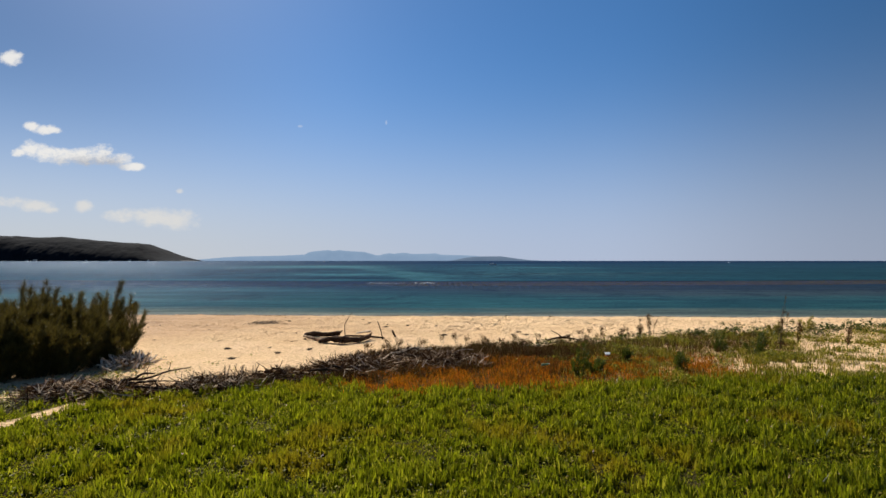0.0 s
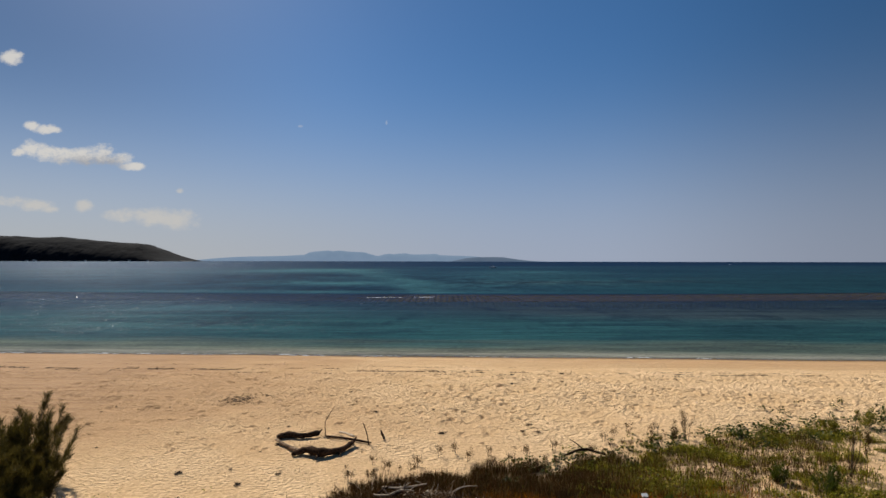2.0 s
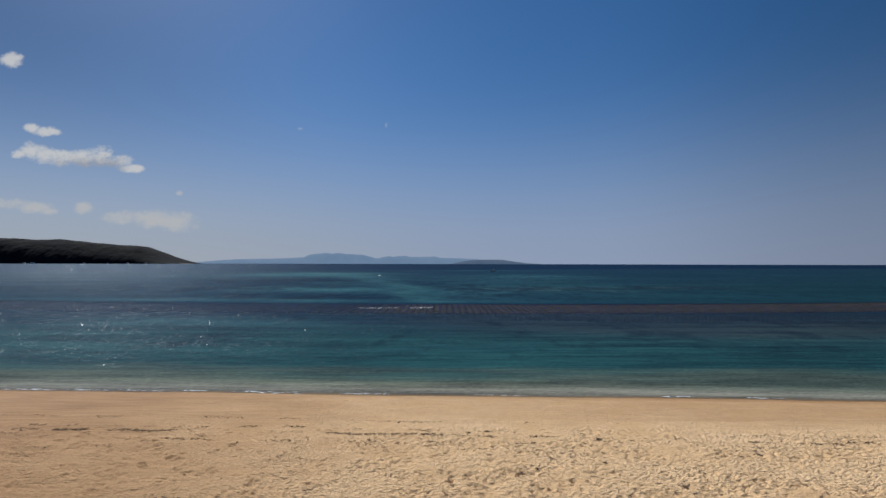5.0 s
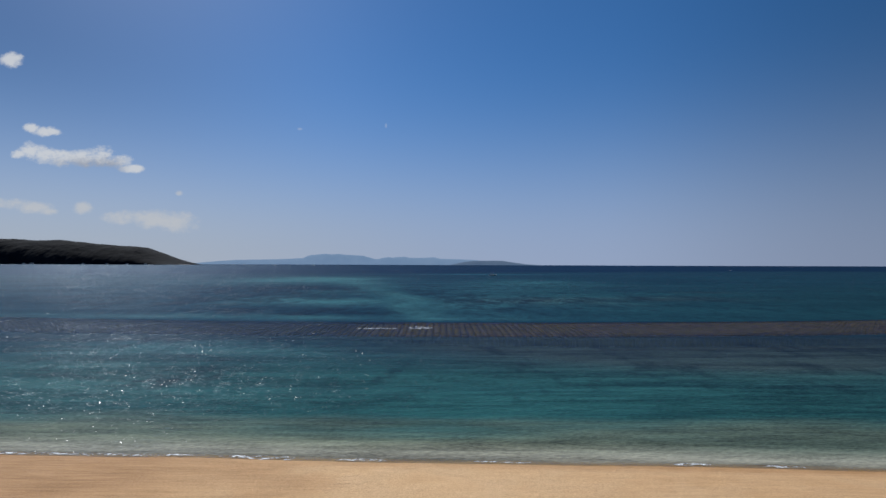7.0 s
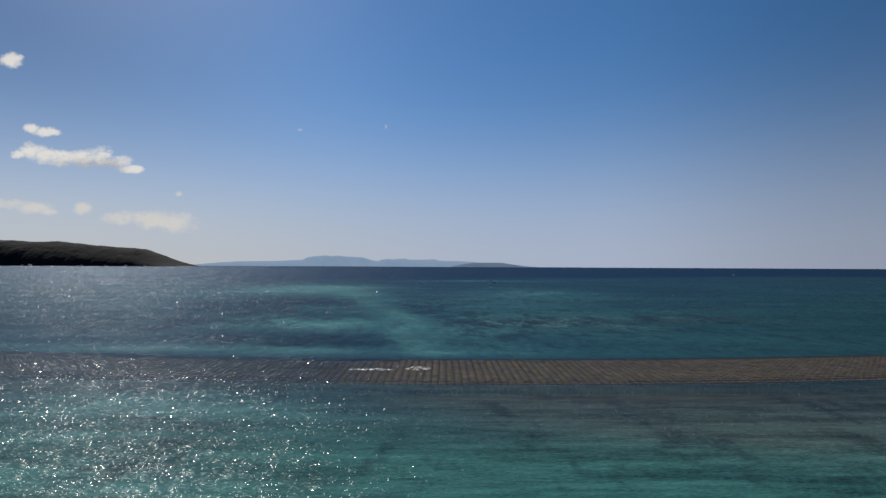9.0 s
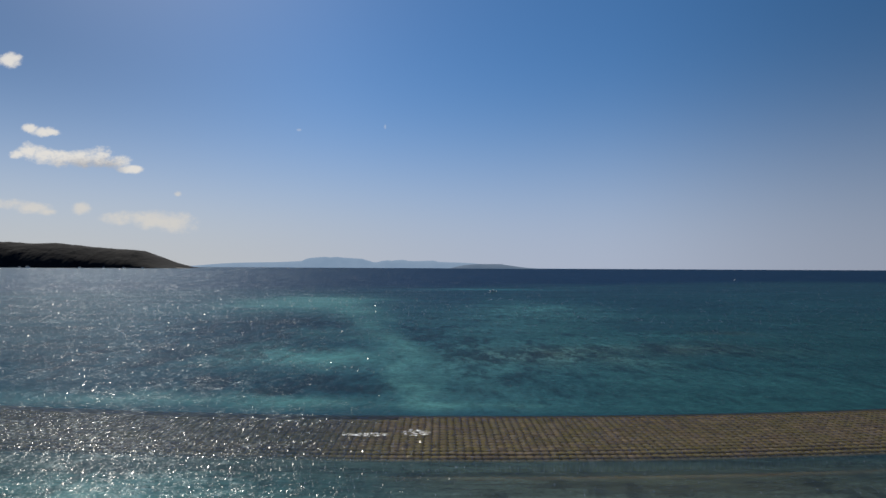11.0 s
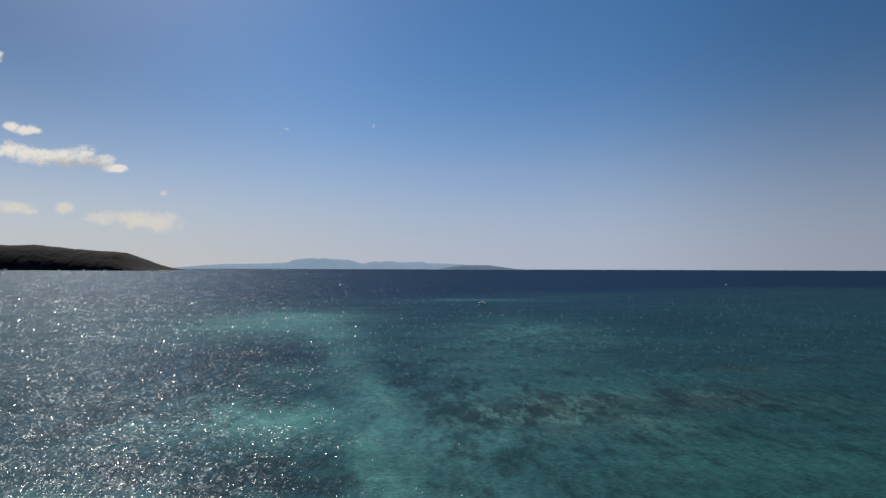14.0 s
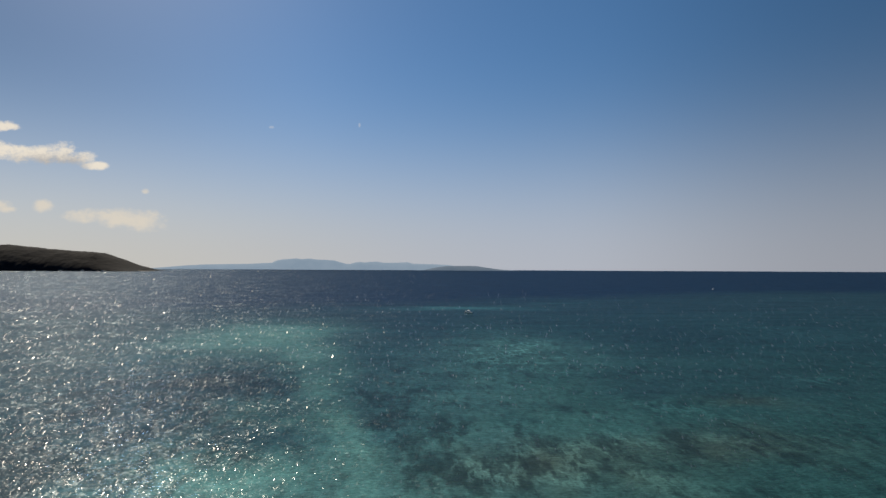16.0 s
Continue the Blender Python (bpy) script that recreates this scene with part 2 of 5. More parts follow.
    bx, by, _, _ = facets((0.9, 0.6), 0.13, 0.0)
    ax, ay, dot, rare = facets((8.6, 4.6), 0.50, 0.0)
    facet = tilted(n.math("ADD", ax, bx), n.math("ADD", ay, by))
    # far out the waves stand in ever longer groups
    groups = n.add("ShaderNodeCombineXYZ", X=n.math("DIVIDE", sx, off), Y=n.math("DIVIDE", 1.0, off), Z=0.0).outputs[0]
    gx, gy, gdot, grare = facets((430.0, 15000.0), 0.52, 0.0, groups)
    group = tilted(gx, gy)
    qx, qy, qdot, qrare = facets((640.0, 11000.0), 0.66, 0.0, groups)
    wink = tilted(qx, qy)
    ex, ey, _, _ = facets((2.9, 2.2), 0.40, 0.1)
    chop = tilted(n.math("ADD", ex, bx), n.math("ADD", ey, by))
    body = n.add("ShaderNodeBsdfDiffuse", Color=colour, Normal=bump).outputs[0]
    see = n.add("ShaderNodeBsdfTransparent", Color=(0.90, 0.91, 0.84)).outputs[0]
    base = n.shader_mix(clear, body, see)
    gloss = n.add("ShaderNodeBsdfAnisotropic", Color=(1, 1, 1), Roughness=0.235, Normal=facet).outputs[0]
    fres = n.add("ShaderNodeFresnel", IOR=1.33, Normal=facet).outputs[0]
    wet = n.shader_mix(n.math("MULTIPLY", dot, n.math("ADD", n.math("MINIMUM", n.math("MULTIPLY", fres, 0.5), 0.019), n.math("MULTIPLY", rare, n.math("ADD", 0.06, n.math("MULTIPLY", fres, 0.40))))), base, gloss)
    glitter = n.add("ShaderNodeBsdfAnisotropic", Color=(1, 1, 1), Roughness=0.25, Normal=group).outputs[0]
    wet = n.shader_mix(n.math("MULTIPLY", n.math("MULTIPLY", gdot, n.math("ADD", 0.008, n.math("MULTIPLY", n.math("ADD", 0.12, grare), n.math("MULTIPLY", n.add("ShaderNodeFresnel", IOR=1.33, Normal=group).outputs[0], n.smooth(sy, 400.0, 1300.0, 0.42, 0.12))))), n.smooth(sy, 100.0, 420.0)), wet, glitter)
    flash = n.add("ShaderNodeBsdfAnisotropic", Color=(1, 1, 1), Roughness=0.22, Normal=wink).outputs[0]
    lagoon = n.math("MULTIPLY", n.smooth(sy, 82.0, 112.0), n.smooth(sy, 125.0, 160.0, 1.0, 0.0))
    flashes = n.math("MULTIPLY", n.math("MULTIPLY", qdot, n.math("ADD", 0.14, qrare)), n.math("ADD", 0.02, n.math("MULTIPLY", n.add("ShaderNodeFresnel", IOR=1.33, Normal=wink).outputs[0], 0.40)))
    wet = n.shader_mix(n.math("MULTIPLY", flashes, lagoon), wet, flash)
    # the finest wavelets, too small to tell apart, spread the sun into a silver sheen
    sheen = n.add("ShaderNodeBsdfAnisotropic", Color=(0.74, 0.90, 1), Roughness=0.37, Normal=chop).outputs[0]
    calm = n.smooth(sy, 100.0, 128.0, 0.8, 1.0)
    long_ripple = n.noise(n.stretch(flat, (0.22, 1.0, 1), turn=0.05), 0.9, 4.0, 0.62)
    long_ripple = n.math("ADD", long_ripple, n.math("MULTIPLY", n.noise(n.stretch(grown, (0.5, 1.4, 1), turn=-0.05), 1.0, 4.0, 0.65), n.smooth(sy, 110.0, 400.0, 0.0, 4.0)))
    lap = n.add("ShaderNodeBump", Height=long_ripple, Distance=0.13, Strength=1.0).outputs[0]
    shine = n.add("ShaderNodeBsdfAnisotropic", Color=(0.036, 0.080, 0.175), Roughness=0.16, Normal=lap).outputs[0]
    glance = n.math("MINIMUM", n.math("MULTIPLY", n.add("ShaderNodeFresnel", IOR=1.33, Normal=lap).outputs[0], 0.95), n.smooth(sy, 150.0, 165.0, 0.60, 0.42))
    wet = n.shader_mix(n.math("MULTIPLY", glance, calm), wet, shine)
    finish(n, n.shader_mix(n.math("MULTIPLY", breeze, n.smooth(n.math("LOGARITHM", off, 10.0), 2.0, 3.3, 0.005, 0.0160)), wet, sheen))
    return m


def make_blade(name, colours, patch_scale=0.5, through=0.45, rough=0.5, dry=None, spec=0.18, glow=(0.30, 0.32, 0.02)):
    """Leaves: each one its own tint, some light shining through."""
    m, n = material(name)
    isl = n.add("ShaderNodeNewGeometry").outputs["Random Per Island"]
    ramp = n.add("ShaderNodeValToRGB", Fac=isl)
    el = ramp.color_ramp.elements
    for i, c in enumerate(colours):
        e = el[i] if i < 2 else el.new(1.0)
        e.color = (*c, 1)
    for i, e in enumerate(el):
        e.position = i / (len(colours) - 1)
    colour = ramp.outputs[0]
    if dry:
        colour = n.mix(n.smooth(n.noise(n.pos, patch_scale, 4.0, 0.65), 0.50, 0.68, 0.0, 0.65), colour, dry)
    d = n.add("ShaderNodeBsdfPrincipled", Base_Color=colour, Roughness=rough, Specular_IOR_Level=spec).outputs[0]
    t = n.add("ShaderNodeBsdfTranslucent", Color=n.mix(0.35, colour, glow)).outputs[0]
    finish(n, n.shader_mix(through, d, t))
    return m


MAT_SAND = make_ground()
MAT_WATER = make_water()
MAT_GRASS = make_blade("grass_leaf", ((0.007, 0.015, 0.001), (0.050, 0.085, 0.003), (0.37, 0.39, 0.012), (0.009, 0.018, 0.001), (0.13, 0.170, 0.005), (0.012, 0.023, 0.001), (0.55, 0.49, 0.045)), 0.55, 0.54, 0.42, dry=(0.28, 0.16, 0.010), spec=0.3, glow=(0.30, 0.305, 0.006))
MAT_RUST = make_blade("rust_leaf", ((0.50, 0.105, 0.004), (0.70, 0.22, 0.010), (0.13, 0.036, 0.005), (0.12, 0.080, 0.008), (0.44, 0.20, 0.012)), 0.7, 0.4, glow=(0.40, 0.17, 0.006))
MAT_BROWN = make_blade("dry_stem", ((0.045, 0.021, 0.009), (0.14, 0.066, 0.024), (0.09, 0.045, 0.014), (0.07, 0.062, 0.012), (0.40, 0.25, 0.11)), 0.7, 0.12, 0.8, spec=0.0, glow=(0.10, 0.05, 0.015))
MAT_DUNE = make_blade("dune_grass_leaf", ((0.045, 0.044, 0.005), (0.19, 0.150, 0.011), (0.34, 0.26, 0.022), (0.06, 0.072, 0.006), (0.60, 0.46, 0.08)), 0.5, 0.4, 0.35, dry=(0.20, 0.095, 0.012), spec=0.4)
MAT_CREEPER = make_blade("creeper_leaf", ((0.022, 0.032, 0.004), (0.14, 0.145, 0.010), (0.34, 0.30, 0.022), (0.026, 0.032, 0.004), (0.42, 0.30, 0.04)), 0.8, 0.38, 0.55, spec=0.1)
MAT_VINE = make_blade("vine_leaf", ((0.010, 0.018, 0.003), (0.028, 0.042, 0.005), (0.075, 0.085, 0.010), (0.014, 0.022, 0.003), (0.13, 0.12, 0.02)), 0.8, 0.3, 0.5, spec=0.1, glow=(0.12, 0.14, 0.01))
MAT_NEEDLE = make_blade("needle", ((0.032, 0.028, 0.007), (0.070, 0.055, 0.012), (0.16, 0.115, 0.028)), 0.8, 0.28, glow=(0.17, 0.13, 0.02))
MAT_SHOOT = make_blade("young_needle", ((0.016, 0.034, 0.005), (0.03, 0.052, 0.007), (0.05, 0.065, 0.01)), 0.8, 0.3)
MAT_PETAL = make_blade("petal", ((0.66, 0.36, 0.44), (0.72, 0.50, 0.54), (0.80, 0.70, 0.62)), 1.0, 0.4)
MAT_DRIFT = simple("driftwood", (0.016, 0.009, 0.005), (0.085, 0.050, 0.029), 14.0, 0.9, 0.01, spec=0.05)
MAT_GREYED = simple("greyed_driftwood", (0.10, 0.066, 0.042), (0.40, 0.29, 0.19), 10.0, 0.9, 0.01, spec=0.05)
MAT_BLEACH = simple("bleached_wood", (0.30, 0.22, 0.145), (0.52, 0.42, 0.30), 16.0, 0.8, 0.008)
MAT_TWIG = make_blade("twig", ((0.022, 0.010, 0.004), (0.060, 0.028, 0.012), (0.10, 0.050, 0.022), (0.17, 0.095, 0.045), (0.05, 0.024, 0.010), (0.26, 0.16, 0.08), (0.80, 0.64, 0.45)), 1.0, 0.0, 0.95, spec=0.0)
MAT_ROOTS = make_blade("root_twig", ((0.10, 0.06, 0.035), (0.35, 0.25, 0.16), (0.55, 0.44, 0.31), (0.75, 0.64, 0.50), (0.86, 0.76, 0.62)), 1.0, 0.0, 0.9, spec=0.0)
MAT_STREWN = make_blade("strewn_twig", ((0.018, 0.009, 0.005), (0.075, 0.040, 0.020), (0.20, 0.125, 0.070), (0.42, 0.30, 0.19), (0.80, 0.66, 0.48)), 1.0, 0.0, 0.9, spec=0.0)
MAT_BARK = simple("bark", (0.05, 0.035, 0.022), (0.11, 0.08, 0.05), 20.0, 0.9)
MAT_WEED = simple("dry_seaweed", (0.030, 0.018, 0.009), (0.085, 0.053, 0.027), 20.0, 0.9)
# backlit dark and blue distance haze are put into the forest colour
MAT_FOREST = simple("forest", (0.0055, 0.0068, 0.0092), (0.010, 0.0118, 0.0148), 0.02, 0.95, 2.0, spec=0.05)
MAT_ROCK = simple("shore_rock", (0.03, 0.028, 0.026), (0.08, 0.075, 0.07), 0.05, 0.9, 1.0)
MAT_WHITE = simple("white_paint", (0.70, 0.70, 0.68), (0.80, 0.80, 0.78), 3.0, 0.35, 0.001)
MAT_HULL = simple("dark_hull_paint", (0.015, 0.02, 0.03), (0.03, 0.035, 0.045), 3.0, 0.4, 0.001)
MAT_GLASS = simple("tinted_window", (0.01, 0.012, 0.014), (0.02, 0.022, 0.025), 3.0, 0.08, 0.0, spec=0.8)
MAT_ROOF = simple("roof_sheet", (0.25, 0.24, 0.23), (0.38, 0.37, 0.35), 0.3, 0.7, 0.01)
MAT_PLASTIC = simple("white_plastic", (0.6, 0.6, 0.58), (0.72, 0.72, 0.70), 20.0, 0.4, 0.001)


def make_block():
    m, n = material("reef_concrete")
    r = n.add("ShaderNodeObjectInfo").outputs["Random"]
    isl = n.add("ShaderNodeNewGeometry").outputs["Random Per Island"]
    own = n.math("FRACT", n.math("ADD", r, isl))
    a, b = n.noise(n.pos, 2.2, 5.0, 0.65), n.noise(n.pos, 0.16, 5.0, 0.65)
    f = n.math("ADD", n.math("MULTIPLY", own, 0.3), n.math("MULTIPLY", a, 0.7))
    c = n.mix(n.smooth(f, 0.2, 0.8), (0.145, 0.108, 0.066), (0.33, 0.25, 0.15))
    c = n.mix(n.smooth(b, 0.42, 0.58, 0.0, 0.65), c, (0.20, 0.175, 0.060))
    c = n.mix(n.smooth(n.noise(n.pos, 0.4, 4.0, 0.6), 0.55, 0.70, 0.0, 0.7), c, (0.055, 0.046, 0.032))
    finish(n, principled(n, c, 0.95, a, 0.05, spec=0.0))
    return m


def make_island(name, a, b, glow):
    """Far land with the haze painted on: a faint glow in haze colour stands for scattered daylight."""
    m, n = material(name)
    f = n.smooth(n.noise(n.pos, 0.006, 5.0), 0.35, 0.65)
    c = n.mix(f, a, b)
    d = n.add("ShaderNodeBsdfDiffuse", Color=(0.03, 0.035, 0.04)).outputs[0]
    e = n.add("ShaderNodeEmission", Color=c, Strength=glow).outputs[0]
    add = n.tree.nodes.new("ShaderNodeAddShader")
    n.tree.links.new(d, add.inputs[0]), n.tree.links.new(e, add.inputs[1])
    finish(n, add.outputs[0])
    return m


def make_foam():
    m, n = material("sea_foam")
    a = n.noise(n.pos, 3.0, 6.0, 0.7)
    d = principled(n, n.mix(a, (0.50, 0.53, 0.53), (0.76, 0.77, 0.77)), 0.7, a, 0.08)
    hole = n.smooth(n.noise(n.stretch(n.pos, (0.6, 1.0, 1)), 1.7, 7.0, 0.8), 0.47, 0.60)
    finish(n, n.shader_mix(hole, n.add("ShaderNodeBsdfTransparent").outputs[0], d))
    return m


MAT_BLOCK = make_block()
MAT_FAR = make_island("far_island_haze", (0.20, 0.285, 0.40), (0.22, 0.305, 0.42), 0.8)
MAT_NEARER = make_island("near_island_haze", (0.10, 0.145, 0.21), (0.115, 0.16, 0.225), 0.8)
MAT_FOAM = make_foam()


# ---- mesh helpers ----
def fresh(seed):
    return np.random.RandomState(seed)


def value_noise(x, y, seed=0):
    """Smooth noise of 0 to 1 with a pitch of one unit."""
    x, y = np.asarray(x, float), np.asarray(y, float)
    xi, yi = np.floor(x).astype(np.int64), np.floor(y).astype(np.int64)
    fx, fy = x - xi, y - yi
    fx, fy = fx * fx * (3 - 2 * fx), fy * fy * (3 - 2 * fy)

    def corner(i, j):
        k = (i * 374761393 + j * 668265263 + seed * 974711) & 0xFFFFFFFF
        k = ((k ^ (k >> 13)) * 1274126177) & 0xFFFFFFFF
        return ((k ^ (k >> 16)) & 0xFFFF) / 65535.0

    return ((corner(xi, yi) * (1 - fx) + corner(xi + 1, yi) * fx) * (1 - fy)
            + (corner(xi, yi + 1) * (1 - fx) + corner(xi + 1, yi + 1) * fx) * fy)


def fbm(x, y, seed=0, octaves=4):
    total, amp, norm = 0.0, 1.0, 0.0
    for k in range(octaves):
        total = total + amp * value_noise(np.asarray(x) * 2 ** k, np.asarray(y) * 2 ** k, seed + k)
        norm, amp = norm + amp, amp * 0.5
    return total / norm


def ease(v, lo, hi):
    t = np.clip((np.asarray(v, float) - lo) / (hi - lo), 0, 1)
    return t * t * (3 - 2 * t)


def raw_mesh(name, verts, faces, mat, smooth=False):
    """A mesh from arrays of places and of faces that all have the same number of corners."""
    verts, faces = np.asarray(verts, np.float32), np.asarray(faces, np.int32)
    me = bpy.data.meshes.new(name)
    me.vertices.add(len(verts))
    me.vertices.foreach_set("co", verts.ravel())
    k = faces.shape[1]
    me.loops.add(faces.size)
    me.loops.foreach_set("vertex_index", faces.ravel())
    me.polygons.add(len(faces))
    me.polygons.foreach_set("loop_start", np.arange(0, faces.size, k, dtype=np.int32))
    if smooth:
        me.polygons.foreach_set("use_smooth", np.ones(len(faces), bool))
    me.materials.append(mat)
    me.update(calc_edges=True)
    me.validate()
    return me


def grid_faces(nx, ny):
    i = np.arange(nx - 1)[None, :] + nx * np.arange(ny - 1)[:, None]
    i = i.ravel()
    return np.stack([i, i + 1, i + nx + 1, i + nx], 1)


def part(name, bm, mat, parent, label=""):
    me = bpy.data.meshes.new(name)
    bm.to_mesh(me)
    bm.free()
    me.materials.append(mat)
    ob = new(name, me)
    ob.parent = parent
    return tagged(ob, label=label)


def part_mesh(name, me, parent, label=""):
    ob = new(name, me)
    ob.parent = parent
    return tagged(ob, label=label)


def colour_layer(me, name, rgb):
    layer = me.attributes.new(name, "FLOAT_COLOR", "POINT")
    data = np.ones((len(rgb), 4), np.float32)
    data[:, :3] = rgb
    layer.data.foreach_set("color", data.ravel())


# ---- the lie of the land ----
def shore_y(x):
    x = np.clip(x, -400, 400)
    return 60.1 - 0.045 * x + 1.6 * (value_noise(x / 23.0, 0.5, 5) - 0.5) + 0.5 * (value_noise(x / 5.0, 1.5, 6) - 0.5)


def land_z(x, y):
    d = shore_y(x) - y
    ramp = 0.117 * np.maximum(d, 0)
    up = -0.22 * np.logaddexp(-ramp / 0.22, -2.48 / 0.22)
    up = np.where(d > 0, np.maximum(up, 0.0), 0.0)
    up = up + ease(d, 60, 400) * 3.0
    down = np.minimum(d, 0) * 0.10
    down = np.maximum(down, -2.4) - ease(-d, 100, 400) * 6.0
    soft = 0.16 * (fbm(x / 6.0, y / 6.0, 11) - 0.5) * ease(d, 6, 20)
    return up + down + soft


def wrack_y(x):
    return np.interp(x, [-13, -10, -7.3, -4.7, -2.5, -1, 0.6], [19.3, 19.2, 19.4, 20.8, 22.8, 23.8, 23.4])


def wrack_half(x):
    return np.interp(x, [-13, -11, -8, -5, -2.5, -1, 0.6], [0.4, 1.2, 0.8, 0.8, 1.8, 1.9, 1.0])


def veg_edge(x):
    """How far towards the sea the plants reach."""
    x = np.asarray(x, float)
    line = np.interp(x, [-30, -11, -7.5, -5, -3.8, -2.6, 0, 3.3, 5.9, 7.2, 9.9, 12.7, 15.7, 18.4, 24, 60], [19, 18.5, 20.0, 21.3, 23.4, 25.2, 25.8, 26.7, 27.3, 28.3, 29.0, 29.5, 30.9, 31.7, 32.8, 36])
    return line + 0.9 * (fbm(x / 1.6, 3.0, 21) - 0.5)


def veg_depth(x, y):
    """How far inside the ragged front of the plants."""
    return veg_edge(x) - y + (2.0 + 0.8 * ease(x, 3, 8)) * (fbm(x / 0.75, y / 0.6, 23, 3) - 0.5)


def grass_edge(x):
    """How far the green turf reaches."""
    x = np.asarray(x, float)
    line = np.interp(x, [-30, -11, -7.5, -5, -2.5, 1, 4, 7, 10, 20, 60], [15.0, 15.6, 17.6, 18.6, 19.4, 19.7, 20.2, 20.5, 21.0, 21.5, 22])
    foot = ease(x, -11.0, -9.0) * (1 - ease(x, -4.5, -1.5))
    line = line + foot * np.maximum(wrack_y(x) - 0.5 * wrack_half(x) - line, 0)
    return line + 0.8 * (fbm(x / 1.3, 7.0, 22) - 0.5)


def rust_amount(x, y):
    a = np.exp(-(((x - 2.2) / 5.6) ** 2)) * np.exp(-(((y - 21.6 - 0.1 * x) / 2.1) ** 2))
    a = np.maximum(a, 0.6 * np.exp(-(((x - 7.0) / 2.6) ** 2) - ((y - 23.4) / 1.1) ** 2))
    return np.clip(a * 1.9 * (0.15 + 1.5 * ease(fbm(x / 1.2, y / 0.9, 31), 0.3, 0.65)), 0, 1) * (1 - ease(x, 7.5, 11.0))


def bare_amount(x, y):
    """Open sand among the creepers."""
    open_ = np.exp(-(((x - 11) / 4.0) ** 2) - ((y - 22.4 - 0.15 * (x - 11)) / 1.5) ** 2)
    open_ = np.maximum(open_, np.exp(-(((x - 17.5) / 5.0) ** 2) - ((y - 27.2) / 2.8) ** 2))
    open_ = np.maximum(open_, 1.5 * ease(x, 12, 18) * ease(y, 21.5, 24))
    f = fbm(x / 1.3, y / 0.7, 41) * 0.55 + fbm(x / 0.34, y / 0.24, 43, 2) * 0.45
    bare = ease(f + 0.125 * open_ - 0.075, 0.45, 0.56)
    front = 0.6 + 0.4 * np.maximum(ease(veg_edge(x) - y, 0.6, 2.2), ease(x, 13, 18))
    return bare * front * ease(x, 4, 8) * ease(y, 20.2, 21.6) * (1 - ease(x, 28, 44))


def sand_path(x, y):
    """A trodden strip of sand that runs out of the turf to the drift line."""
    along, across = (x + 9.1) * 0.5 + (y - 17.3) * 0.87, (x + 9.1) * 0.87 - (y - 17.3) * 0.5
    wide = (0.34 + 0.5 * (fbm(x / 0.8, y / 0.8, 62) - 0.5)) * ease(along, -14, -9) * (1 - ease(along, 0.8, 1.5))
    return ease(wide - np.abs(across + 0.25 * np.sin(along * 0.9)), -0.1, 0.1) * ease(wide, 0.02, 0.1)


def spread(stops):
    """Grid lines: (from, step), the last one the end."""
    out = []
    for (a, s), (b, _) in zip(stops, stops[1:]):
        out.append(np.linspace(a, b, max(2, int(round((b - a) / s)) + 1))[:-1])
    out.append(np.array([stops[-1][0]]))
    return np.concatenate(out)


def swelling(start, end, first, grow):
    """Grid lines that grow apart from start to end."""
    out, step, at = [], first, start
    while at + step < end:
        at, step = at + step, step * grow
        out.append(at)
    return np.array(out + [end])


# ---- ground: dune, beach and sea bed in one sheet ----
def footprints(xs, ys, z):
    """Trodden dry sand: hundreds of soft hollows with a pushed-up rim."""
    r = fresh(3)
    for _ in range(1500):
        x, y = r.uniform(-30, 34), 27.5 + 19.5 * r.rand() ** 0.8
        if y > 48 or y < veg_edge(x) + 0.6:
            continue
        a, b, t, deep = r.uniform(0.13, 0.24), r.uniform(0.09, 0.15), r.normal(0.3, 0.8), r.uniform(0.03, 0.08)
        i0, i1 = np.searchsorted(xs, [x - 0.6, x + 0.6])
        j0, j1 = np.searchsorted(ys, [y - 0.6, y + 0.6])
        gx, gy = np.meshgrid(xs[i0:i1] - x, ys[j0:j1] - y)
        p, q = gx * math.cos(t) + gy * math.sin(t), gy * math.cos(t) - gx * math.sin(t)
        d = (p / a) ** 2 + (q / b) ** 2
        z[j0:j1, i0:i1] += -deep * np.exp(-d) + 0.45 * deep * np.exp(-((np.sqrt(d) - 1.7) ** 2) * 3)
    return z


def pits(x, y, size, seed):
    """Trodden hollows side by side, some deep and some nearly filled."""
    x, y = x / size, y / (size * 0.85)
    xi, yi = np.floor(x), np.floor(y)
    best = np.zeros(x.shape)
    for i in (-1, 0, 1):
        for j in (-1, 0, 1):
            cx, cy = xi + i, yi + j
            px = cx + value_noise(cx, cy, seed)
            py = cy + value_noise(cx, cy, seed + 7)
            deep = 1.5 * value_noise(cx, cy, seed + 13) ** 1.5
            best = np.maximum(best, deep * np.exp(-6.0 * ((x - px) ** 2 + (y - py) ** 2)))
    return -best


